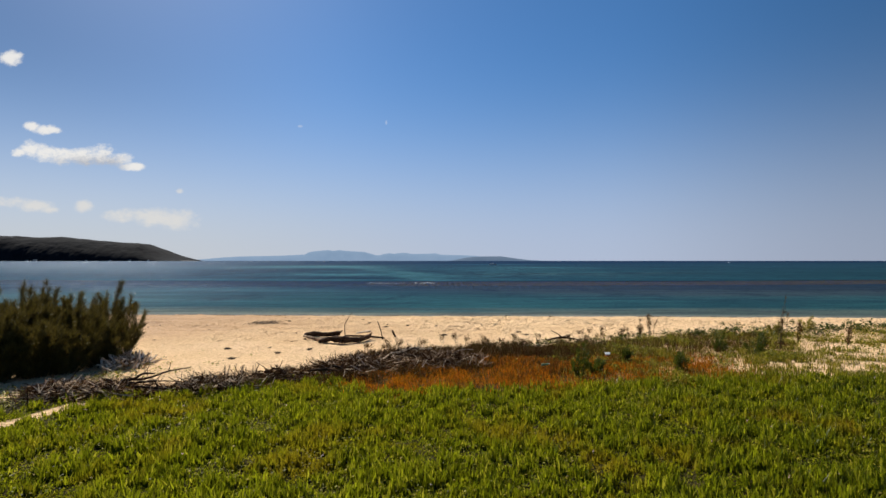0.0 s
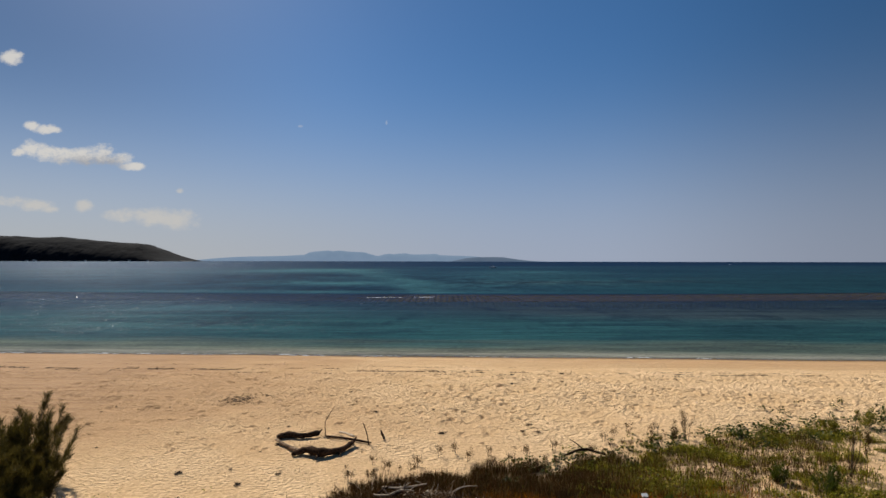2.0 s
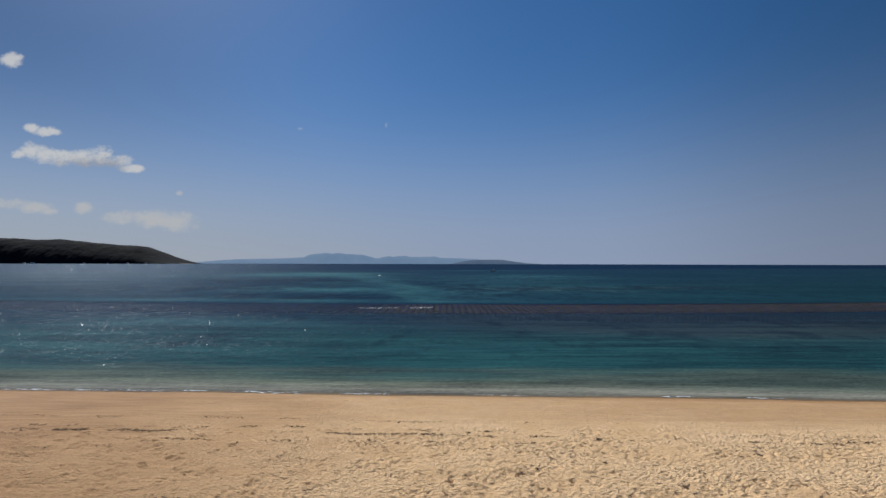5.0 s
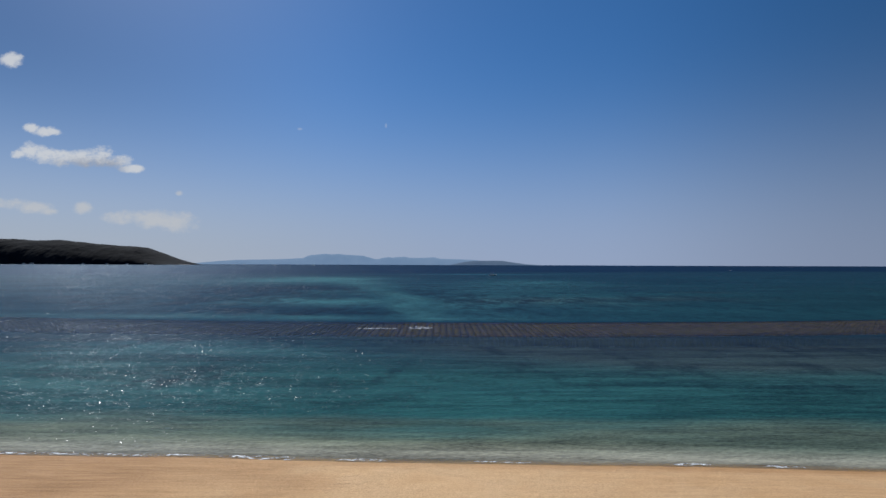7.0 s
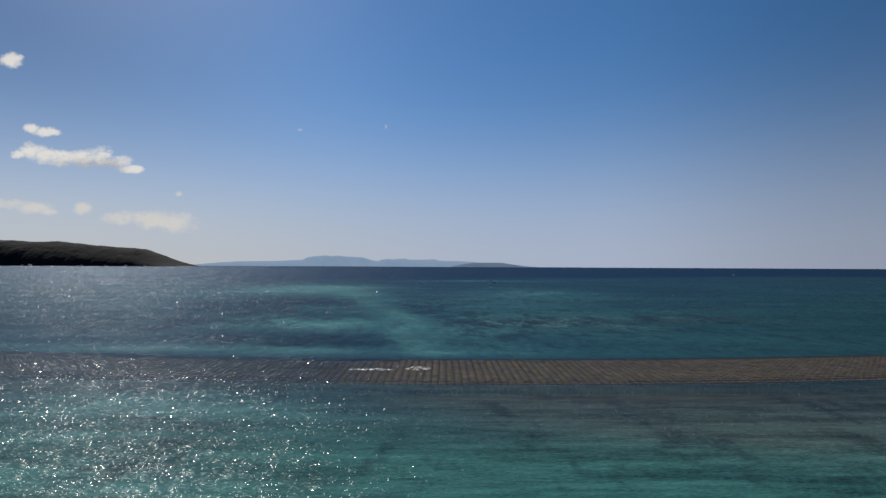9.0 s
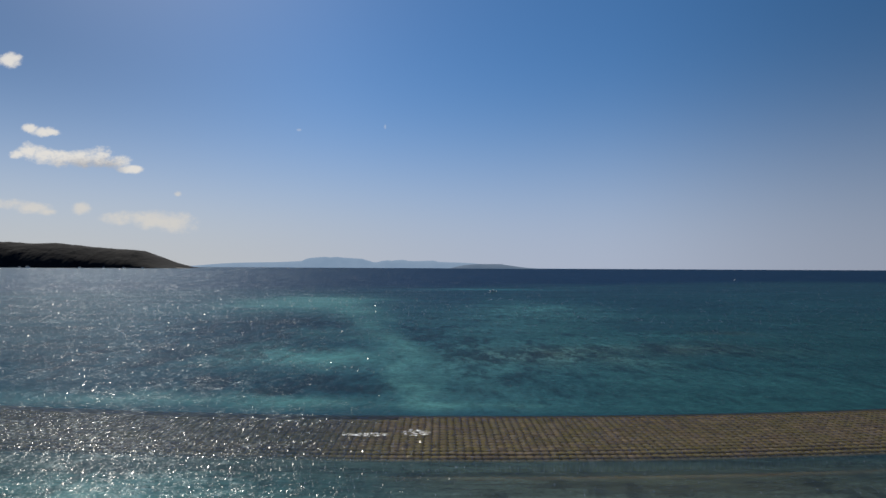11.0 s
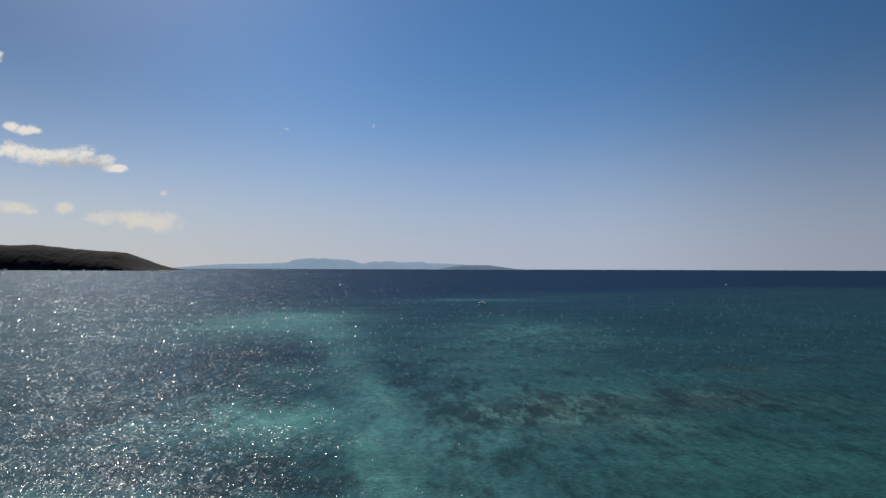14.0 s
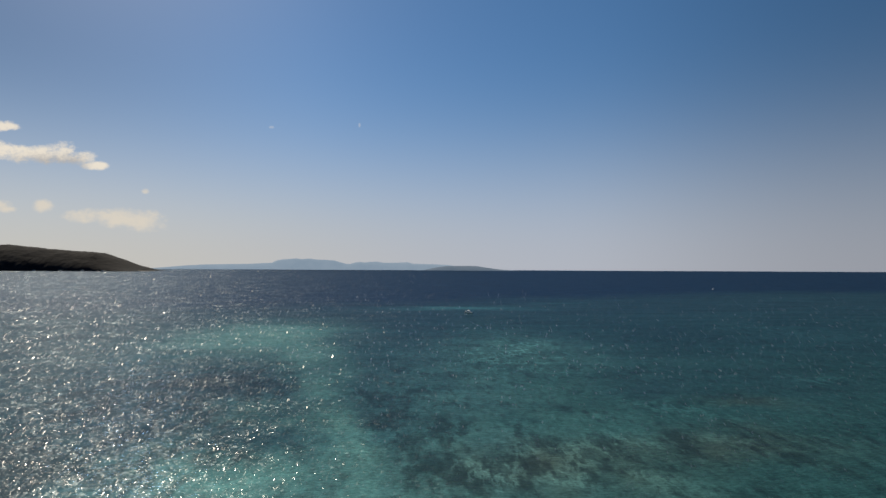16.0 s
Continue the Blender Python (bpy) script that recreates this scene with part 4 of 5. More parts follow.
limb("short bare stick leaning upright in sand", [(-2.65, 28.75, -0.1), (-2.75, 28.8, 0.35), (-2.9, 28.85, 0.78)], [0.022, 0.02, 0.014], MAT_DRIFT, 26)
limb("small dark stub of driftwood on sand", [(-2.15, 29.3, 0.02), (-2.25, 29.35, 0.2), (-2.3, 29.4, 0.32)], [0.04, 0.045, 0.03], MAT_DRIFT, 29)
limb("bleached curved driftwood bough on dry stems", [(-1.7, 24.5, 0.26), (-1.1, 24.35, 0.30), (-0.4, 24.7, 0.28)], [0.018, 0.03, 0.018], MAT_BLEACH, 31, [(1, (0.25, 0.1, 0.12), 0.02)])
limb("brown forked driftwood on dark dry stems", [(4.3, 27.2, 0.22), (5.0, 27.6, 0.28), (5.7, 27.3, 0.2)], [0.03, 0.045, 0.025], MAT_DRIFT, 35, [(1, (-0.4, 0.3, 0.25), 0.03), (1, (0.3, -0.3, 0.15), 0.03)])


def prism_cloud(name, starts, ends, r0, r1, mat, sides=3):
    """Many thin tapering sticks in one mesh."""
    n = len(starts)
    d = ends - starts
    d /= np.linalg.norm(d, axis=1)[:, None] + 1e-9
    ref = np.where(np.abs(d[:, 2:3]) > 0.9, np.array([[1.0, 0, 0]]), np.array([[0, 0, 1.0]]))
    a = np.cross(d, ref)
    a /= np.linalg.norm(a, axis=1)[:, None]
    b = np.cross(d, a)
    verts = np.zeros((n, 2 * sides, 3))
    for k in range(sides):
        t = 2 * math.pi * k / sides
        off = a * math.cos(t) + b * math.sin(t)
        verts[:, k], verts[:, sides + k] = starts + off * r0[:, None], ends + off * r1[:, None]
    base = (np.arange(n) * 2 * sides)[:, None]
    faces = np.concatenate([base + np.array([[k, (k + 1) % sides, sides + (k + 1) % sides, sides + k]]) for k in range(sides)])
    return raw_mesh(name, verts.reshape(-1, 3), faces, mat)


def twig_heap():
    r = fresh(41)
    n = 34000
    x = r.uniform(-10.7, 0.6, n)
    v = r.normal(0, 0.42, n)
    y = wrack_y(x) + v * wrack_half(x)
    keep = r.rand(n) < np.interp(x, [-10.7, -9.8, -8.8, -6, 0.6], [0.3, 1, 0.9, 0.9, 1])
    x, y, v = x[keep], y[keep], v[keep]
    n = len(x)
    lump = fbm(x / 1.1, y / 0.7, 42, 3)
    keep = r.rand(n) < 0.1 + 0.9 * ease(lump, 0.36, 0.58)
    x, y, v, lump = x[keep], y[keep], v[keep], lump[keep]
    n = len(x)
    heap = 0.32 * np.exp(-(v / 0.55) ** 2) * ease(lump, 0.25, 0.75)
    z = land_z(x, y) + 0.02 + heap * r.rand(n)
    ang, tilt, ln = r.uniform(-1.6, 4.7, n), np.abs(r.normal(0.0, 0.30, n)), r.uniform(0.06, 0.54, n) ** 1.25
    d = np.stack([np.cos(ang) * np.cos(tilt), np.sin(ang) * np.cos(tilt), np.abs(np.sin(tilt))], 1) * ln[:, None]
    s = np.stack([x, y, z], 1)
    rad = r.uniform(0.005, 0.016, n) * (0.6 + ln)
    return prism_cloud("driftwood_twigs", s, s + d, rad, rad * 0.6, MAT_TWIG)


tagged(new("driftwood_twigs", twig_heap()), "heaped line of small weathered driftwood twigs", "driftwood", kind="stuff")


def fringe_heap():
    """Sun-bleached twigs along the land side of the heap's broad end."""
    r = fresh(45)
    n = 4500
    x = r.uniform(-10.4, 1.4, n)
    y = wrack_y(x) - 0.25 * wrack_half(x) + r.normal(0, 0.36, n) * np.maximum(wrack_half(x), 0.8) - 0.08
    keep = r.rand(n) < ease(fbm(x / 0.8, y / 0.5, 46, 3), 0.38, 0.6)
    x, y = x[keep], y[keep]
    n = len(x)
    z = land_z(x, y) + r.uniform(0.04, 0.26, n)
    ang, tilt, ln = r.uniform(0, 6.28, n), r.normal(0.25, 0.45, n), r.uniform(0.08, 0.50, n)
    d = np.stack([np.cos(ang) * np.cos(tilt), np.sin(ang) * np.cos(tilt), np.sin(tilt)], 1) * ln[:, None]
    s = np.stack([x, y, z], 1)
    rad = r.uniform(0.005, 0.019, n)
    return prism_cloud("bleached_twigs", s, s + d, rad, rad * 0.5, MAT_STREWN)


tagged(new("bleached_twigs", fringe_heap()), "sun-bleached pale twigs strewn over the drift heap", "driftwood", kind="stuff")


def side_heap():
    """Bleached roots and twigs caught under the shrubs' seaward foot."""
    r = fresh(43)
    n = 420
    x, y = r.normal(-10.5, 0.30, n), r.normal(22.9, 0.40, n)
    z = land_z(x, y) + 0.34 * r.rand(n) * np.exp(-(((x + 10.6) / 0.7) ** 2 + ((y - 22.9) / 0.9) ** 2))
    ang, tilt, ln = r.uniform(0, 6.28, n), r.normal(0.3, 0.45, n), r.uniform(0.08, 0.42, n)
    d = np.stack([np.cos(ang) * np.cos(tilt), np.sin(ang) * np.cos(tilt), np.abs(np.sin(tilt))], 1) * ln[:, None]
    s = np.stack([x, y, z], 1)
    rad = r.uniform(0.012, 0.042, n)
    return prism_cloud("bleached_roots", s, s + d, rad, rad * 0.6, MAT_ROOTS, 5)


tagged(new("bleached_roots", side_heap()), "tangle of bleached roots washed under the shrubs", "driftwood", kind="stuff")

for k in range(30):
    q = random.Random(500 + k)
    bx = q.uniform(-10.2, 0.2)
    by = float(wrack_y(bx)) + q.uniform(-0.5, 0.5) * float(wrack_half(bx))
    a, ln, r0 = q.gauss(0.2, 0.55), q.uniform(0.5, 1.5), q.uniform(0.02, 0.045)
    pts = [(bx + math.cos(a) * ln * t + q.uniform(-0.06, 0.06), by + math.sin(a) * ln * t + q.uniform(-0.06, 0.06), 0.16 + q.uniform(0.0, 0.14) + (0.25 * t if k % 5 == 0 else 0)) for t in (0, 0.33, 0.66, 1)]
    pale = k % 9 == 0
    limb("bleached driftwood branch in the drift line" if pale else "dark weathered driftwood branch in the drift line", pts, [r0, r0 * 0.95, r0 * 0.75, r0 * 0.4], MAT_BLEACH if pale else MAT_DRIFT, 600 + 7 * k,
         [(1, (q.uniform(-0.2, 0.2), q.uniform(-0.25, 0.25), q.uniform(0.05, 0.3)), r0 * 0.5), (2, (q.uniform(-0.2, 0.2), q.uniform(-0.25, 0.25), q.uniform(0.0, 0.25)), r0 * 0.4)], group="driftwood in the drift line")


# ---- plants ----
def blades(name, x, y, z, tall, wide, lean, mat, seed):
    """Leaf blades, each a bent tapering strip."""
    r = fresh(seed)
    n = len(x)
    a, l = r.uniform(0, 6.283, n), r.normal(0, lean, n)
    la = r.uniform(0, 6.283, n)
    side = np.stack([np.cos(a), np.sin(a), np.zeros(n)], 1) * (wide / 2)[:, None]
    tip = np.stack([np.cos(la) * l * tall, np.sin(la) * l * tall, tall], 1)
    base = np.stack([x, y, z], 1)
    mid = base + tip * np.array([0.32, 0.32, 0.55])
    verts = np.stack([base - side, base + side, mid + side * 0.85, mid - side * 0.85, base + tip], 1)
    k = (np.arange(n) * 5)[:, None]
    tri = np.concatenate([k + np.array([[0, 1, 2]]), k + np.array([[0, 2, 3]]), k + np.array([[3, 2, 4]])])
    return raw_mesh(name, verts.reshape(-1, 3), tri, mat)


def leaves(name, x, y, z, size, tilt, mat, seed):
    """Small rounded leaves, folded along the midrib."""
    r = fresh(seed)
    n = len(x)
    a = r.uniform(0, 6.283, n)
    t = r.normal(0, tilt, n)
    f = np.stack([np.cos(a) * np.cos(t), np.sin(a) * np.cos(t), np.sin(t)], 1) * size[:, None]
    s = np.stack([-np.sin(a), np.cos(a), r.uniform(0.1, 0.5, n)], 1) * (size * 0.45)[:, None]
    u = np.stack([np.sin(a), -np.cos(a), r.uniform(0.1, 0.5, n)], 1) * (size * 0.45)[:, None]
    p = np.stack([x, y, z], 1)
    verts = np.stack([p, p + f * 0.55 + s, p + f, p + f * 0.55 + u], 1)
    k = (np.arange(n) * 4)[:, None]
    return raw_mesh(name, verts.reshape(-1, 3), np.concatenate([k + np.array([[0, 1, 2]]), k + np.array([[0, 2, 3]])]), mat)


def scatter(n, x0, x1, y0, y1, seed, keep):
    r = fresh(seed)
    x, y = r.uniform(x0, x1, n), r.uniform(y0, y1, n)
    ok = r.rand(n) < keep(x, y)
    return x[ok], y[ok]


def in_view(x, y):
    return (np.abs(x) < (y - 4.0) * 0.93 + 1.5) * 1.0


def build_turf():
    def keep(x, y):
        return in_view(x, y) * ease(grass_edge(x) - y, -0.35, 0.4) * (1 - sand_path(x, y)) * np.clip(1.25 - 0.035 * (y - 10), 0.5, 1)

    x, y = scatter(470000, -17, 24, 10.5, 23, 201, keep)
    r = fresh(202)
    n = len(x)
    clump = fbm(x / 0.24, y / 0.24, 203, 2)
    tall = (0.035 + 0.19 * ease(clump, 0.30, 0.75)) * r.uniform(0.45, 1.4, n)
    return blades("turf", x, y, land_z(x, y) - 0.01, tall, r.uniform(0.016, 0.042, n), 0.32, MAT_GRASS, 204)


tagged(new("turf", build_turf()), "low dense green seaside turf with yellowed tips", "grass", kind="stuff")


def build_outer_grass():
    """The dune's rough grass going on beyond the turf, thinner and in tufts."""
    def keep(x, y):
        beyond = np.maximum(1 - in_view(x, y), ease(np.abs(x), 20, 25))
        return beyond * ease(veg_edge(x) - 1.0 - y, 0, 2) * (1 - sand_path(x, y)) * ease(fbm(x / 1.6, y / 1.6, 207, 3), 0.28, 0.55)

    x, y = scatter(150000, -62, 62, -26, 36, 206, keep)
    r = fresh(208)
    n = len(x)
    return blades("dune_turf", x, y, land_z(x, y) - 0.01, r.uniform(0.12, 0.34, n), r.uniform(0.03, 0.07, n), 0.35, MAT_GRASS, 209)


tagged(new("dune_turf", build_outer_grass()), "rough tufted green grass covering the dune", "grass", kind="stuff")


def build_turf_leaves():
    x, y = scatter(60000, -17, 24, 10.5, 23, 211, lambda x, y: in_view(x, y) * ease(grass_edge(x) - y, 0, 0.5) * (1 - sand_path(x, y)) * ease(fbm(x / 1.8, y / 1.2, 212), 0.42, 0.62))
    r = fresh(213)
    return leaves("creeping_leaves", x, y, land_z(x, y) + r.uniform(0.03, 0.12, len(x)), r.uniform(0.03, 0.055, len(x)), 0.5, MAT_CREEPER, 214)


tagged(new("creeping_leaves", build_turf_leaves()), "small bright round creeper leaves among the turf", "creeper", kind="stuff")


def build_rust():
    x, y = scatter(260000, -6, 14, 18, 28, 221, lambda x, y: rust_amount(x, y) * ease(y - grass_edge(x), -1.0, 0.6) * ease(veg_edge(x) - y, 0.2, 1.2))
    r = fresh(222)
    n = len(x)
    return blades("rust_plants", x, y, land_z(x, y), r.uniform(0.05, 0.14, n), r.uniform(0.01, 0.02, n), 0.4, MAT_RUST, 223)


tagged(new("rust_plants", build_rust()), "low rust-orange succulent seaside plants", "plants", kind="stuff")


def build_brown():
    def keep(x, y):
        edge = veg_depth(x, y)
        band = ease(edge, -0.1, 0.4) * (1 - ease(edge, 3.0, 5.2))
        return band * (1 - ease(x, 3.5, 8) * 0.85) * ease(x, -4.4, -3.0) * (0.35 + 0.9 * fbm(x / 1.1, y / 1.1, 231)) * (1 - 0.85 * rust_amount(x, y)) + 0.06 * rust_amount(x, y) * (fbm(x / 0.5, y / 0.5, 236, 2) > 0.5)

    x, y = scatter(460000, -5, 14, 20, 33, 232, keep)
    r = fresh(233)
    n = len(x)
    tall = r.uniform(0.08, 0.36, n) * (0.4 + 1.1 * fbm(x / 0.6, y / 0.6, 234))
    return blades("dry_stems", x, y, land_z(x, y), tall, r.uniform(0.007, 0.014, n), 0.4, MAT_BROWN, 235)


tagged(new("dry_stems", build_brown()), "thick mat of dark brown dried stems", "dry plants", kind="stuff")


def dune_cover(x, y):
    edge = veg_depth(x, y)
    cover = ease(edge, -0.3, 0.6) * (1 - 0.96 * bare_amount(x, y)) * ease(y - grass_edge(x), -0.8, 0.3)
    cover = cover * (0.12 + 1.0 * ease(fbm(x / 0.9, y / 0.55, 241, 3), 0.38, 0.62)) * (1 - 0.8 * rust_amount(x, y)) * ease(x, 3.0, 7.0)
    return np.clip(cover, 0, 1) * (x < (y - 4) * 0.95 + 3)


def build_dune_plants():
    def keep(x, y):
        edge = veg_edge(x) - y
        cover = dune_cover(x, y) * np.maximum(0.75 * (1 - ease(edge, 2.6, 5.5)), 0.8 * ease(fbm(x / 1.7, y / 1.2, 247), 0.46, 0.62))
        lone = ease(x, 2.0, 5.0) * ease(edge, -1.6, -0.4) * (fbm(x / 0.35, y / 0.35, 242, 2) > 0.72)
        return np.clip(np.maximum(cover, lone * 0.8), 0, 1)

    x, y = scatter(480000, -3, 36, 19.5, 41, 243, keep)
    r = fresh(244)
    n = len(x)
    z = land_z(x, y) + r.uniform(0.0, 0.30, n) * ease(fbm(x / 0.8, y / 0.8, 245), 0.25, 0.75)
    return leaves("dune_creeper", x, y, z, r.uniform(0.04, 0.09, n), 0.6, MAT_CREEPER, 246)


tagged(new("dune_creeper", build_dune_plants()), "green trailing creeper spreading over sandy dune", "creeper", kind="stuff")


def build_beach_vine():
    """Runners of a large-leaved beach vine feeling their way out over the bare sand."""
    r = fresh(281)
    cx = np.concatenate([r.uniform(2.0, 26.0, 120), r.uniform(11.0, 25.0, 110)])
    k = len(cx)
    cy = veg_edge(cx) + np.where(r.rand(k) < 0.55, r.uniform(-1.2, 0.9, k), np.abs(r.normal(0, 0.8 + 0.7 * ease(cx, 10, 16), k)))
    size = r.uniform(0.06, 0.20, k) * (1 - 0.35 * ease(cy - veg_edge(cx), 0.6, 1.6))
    count = (6 + size * r.uniform(70, 150, k)).astype(int)
    cx, cy, size = np.repeat(cx, count), np.repeat(cy, count), np.repeat(size, count)
    n = len(cx)
    x, y = cx + r.normal(0, 1, n) * size * 1.25, cy + r.normal(0, 1, n) * size * 0.75
    return leaves("beach_vine", x, y, land_z(x, y) + r.uniform(0.03, 0.20, n), r.uniform(0.07, 0.14, n), 0.5, MAT_VINE, 282)


tagged(new("beach_vine", build_beach_vine()), "large-leaved green beach vine creeping onto sand", "creeper", kind="stuff")


def build_dune_grass():
    x, y = scatter(430000, 2, 36, 19.5, 38, 251, lambda x, y: dune_cover(x, y))
    r = fresh(252)
    n = len(x)
    return blades("dune_grass", x, y, land_z(x, y), r.uniform(0.06, 0.26, n) * (0.4 + fbm(x / 0.8, y / 0.8, 253)), r.uniform(0.012, 0.026, n), 0.4, MAT_DUNE, 254)


tagged(new("dune_grass", build_dune_grass()), "thin olive and straw-coloured dune grass", "grass", kind="stuff")


def build_shrub_foot():
    def keep(x, y):
        a = 1.6 * np.exp(-(((x + 11.8) / 1.6) ** 4 + ((y - 18.5) / 1.1) ** 4)) + 1.3 * np.exp(-(((x + 9.9) / 0.9) ** 2 + ((y - 21.2) / 0.7) ** 2))
        lone = (x > -10.5) * (x < -6.5) * (fbm(x / 0.4, y / 0.4, 271, 2) > 0.70) * ease(y - wrack_y(x), 0.8, 1.6) * ease(26 - y, 0, 3)
        return np.clip(a * 1.4 * fbm(x / 0.5, y / 0.5, 272) + lone * 0.5, 0, 1)

    x, y = scatter(26000, -15, -6, 16.5, 26, 273, keep)
    r = fresh(274)
    return leaves("shrub_foot_creeper", x, y, land_z(x, y) + r.uniform(0.01, 0.12, len(x)), r.uniform(0.04, 0.08, len(x)), 0.5, MAT_CREEPER, 275)


tagged(new("shrub_foot_creeper", build_shrub_foot()), "green creeper leaves on sand below the shrubs", "creeper", kind="stuff")


def build_flowers():
    x, y = scatter(150, -12, 16, 11, 21, 261, lambda x, y: in_view(x, y) * ease(grass_edge(x) - y, 0.3, 0.8) * 0.5)
    r = fresh(262)
    x, y = np.repeat(x, 5), np.repeat(y, 5)
    return leaves("flowers", x + r.normal(0, 0.004, len(x)), y + r.normal(0, 0.004, len(x)), land_z(x, y) + 0.15 + r.normal(0, 0.004, len(x)), r.uniform(0.02, 0.036, len(x)), 0.7, MAT_PETAL, 263)


tagged(new("flowers", build_flowers()), "tiny pale lilac flowers dotted over the turf", "flowers", kind="stuff")


# ---- shrubs ----
def feather_shrub(kind, label, x, y, tall, spread_, stems, sprays, mat, seed, group, needle=0.26, wide=0.011):
    """A feathery upright shrub: bare stems, each carrying sprays of long thin needles."""
    r = fresh(seed)
    bush = tagged(new(kind), label, "shrub", group)
    bush.location = on_ground(x, y, -0.02)
    wisp = r.rand(stems) < 0.14
    starts, ends, rads = [], [], []
    tip, along = [], []
    for k in range(stems):
        a, out = r.uniform(0, 6.283), spread_ * math.sqrt(r.rand())
        h = tall * (1.18 if wisp[k] else r.uniform(0.72, 1.02)) * (1 - 0.28 * (out / spread_) ** 2)
        base = np.array([math.cos(a) * out * 0.35, math.sin(a) * out * 0.35, 0.0])
        top = np.array([math.cos(a) * out + 0.12 * h, math.sin(a) * out, h])
        bend = r.normal(0, 0.05, 3) * tall
        for i in range(5):
            p, q = i / 5, (i + 1) / 5
            f = lambda t: base + (top - base) * t + bend * math.sin(t * math.pi) + np.array([0, 0, 0.08 * tall * math.sin(t * math.pi)])
            starts.append(f(p)), ends.append(f(q)), rads.append(0.016 * tall / 2.2 * (1 - p * 0.8))
        t = r.uniform(0.02, 1.0, sprays) ** 0.9
        c = base + (top - base) * t[:, None] + bend * np.sin(t * math.pi)[:, None]
        c[:, 2] += 0.08 * tall * np.sin(t * math.pi)
        tip.append(c + r.normal(0, 0.05, c.shape) * spread_ * (1.1 - t)[:, None])
        along.append(np.repeat((top - base)[None] / np.linalg.norm(top - base), sprays, 0))
    starts, ends, rads = np.array(starts), np.array(ends), np.array(rads)
    part_mesh("branchwork", prism_cloud("branchwork", starts, ends, rads, rads * 0.82, MAT_BARK, 5), bush)["kind"] = "stuff"
    c, d = np.concatenate(tip), np.concatenate(along)
    c, d = np.repeat(c, 8, 0), np.repeat(d, 8, 0)
    n = len(c)
    way = d * 0.75 + r.normal(0, 0.42, (n, 3))
    way[:, 2] = np.maximum(way[:, 2], -0.1) + 0.15
    way /= np.linalg.norm(way, axis=1)[:, None]
    ln = r.uniform(0.5, 1.15, n) * needle
    c = c + r.normal(0, 0.03, c.shape)
    c[:, 2] = np.maximum(c[:, 2], 0.03)
    e = c + way * ln[:, None]
    s = np.cross(way, r.normal(0, 1, (n, 3)))
    s = s / np.linalg.norm(s, axis=1)[:, None] * wide
    verts = np.stack([c - s * 0.5, c + s * 0.5, c + way * (ln * 0.6)[:, None] + s * 0.5, e], 1)
    k = (np.arange(n) * 4)[:, None]
    part_mesh("foliage", raw_mesh("foliage", verts.reshape(-1, 3), np.concatenate([k + np.array([[0, 1, 2]]), k + np.array([[0, 2, 3]])]), mat), bush)
    return bush


q = random.Random(55)
for k in range(22):
    row, col = k % 3, k // 3
    bx, by = -12.3 - 1.25 * col + q.uniform(-0.3, 0.3) - 0.25 * row, 21.0 + 2.0 * row + q.uniform(-0.4, 0.4) - (0.4 if col > 2 else 0)
    feather_shrub("beach_shrub", "dark green feathery evergreen shrub on the dune edge", bx, by, q.uniform(1.95, 2.4) * (0.8 if col == 0 and row == 0 else 1), q.uniform(1.0, 1.3), 38, 58, MAT_NEEDLE, 300 + k, "shrubs on the dune edge", 0.26, 0.009)

for k, (bx, by, tall) in enumerate(((-14.2, 19.9, 1.5), (-15.6, 19.6, 1.8), (-17.2, 19.7, 1.9), (-18.8, 19.8, 2.0), (-12.9, 20.6, 1.5), (-11.7, 21.8, 1.3), (-11.3, 22.9, 1.2), (-11.4, 24.0, 1.5), (-12.2, 21.3, 1.5))):
    feather_shrub("beach_shrub", "low dark green feathery shrub in front of taller ones", bx, by, tall, 0.85, 26, 40, MAT_NEEDLE, 325 + k, "shrubs on the dune edge", 0.26)

for k, (bx, by, tall, rad, label) in enumerate((
        (4.05, 21.1, 0.85, 0.28, "small dark green pine-like seedling among rust plants"), (4.7, 21.7, 0.45, 0.35, "low dark green seedling spreading sideways"),
        (7.4, 21.9, 0.55, 0.3, "small bushy green seedling on the dune"), (11.4, 24.7, 0.75, 0.4, "round dark green seedling on sandy dune"),
        (10.5, 25.5, 0.5, 0.25, "small green seedling beside a larger one"), (6.2, 23.4, 0.5, 0.16, "thin upright green seedling"), (17.5, 31.0, 0.75, 0.45, "tuft of brownish upright dune shrub"), (15.7, 30.4, 0.5, 0.34, "small rounded dune shrub on bare sand"))):
    feather_shrub("seedling", label, bx, by, tall, rad, 10, 13, MAT_DUNE if "dune shrub" in label else MAT_SHOOT, 340 + k, "seedlings on the dune", 0.16, 0.012)

for k, (bx, by, tall, rad, label) in enumerate((
        (9.45, 29.4, 1.25, 0.32, "sparse feathery grey-green sapling above the beach"), (8.75, 29.0, 0.75, 0.12, "thin dry upright sapling"), (13.1, 25.9, 1.8, 0.06, "tall thin bare sapling with tufted top"),
        (16.5, 27.0, 0.9, 0.12, "thin dry seedling on sandy dune"), (14.9, 27.6, 0.8, 0.12, "thin dry seedling on open sand"))):
    feather_shrub("sapling", label, bx, by, tall, rad, 5, 9, MAT_BROWN, 360 + k, "saplings on the dune", 0.2, 0.008)

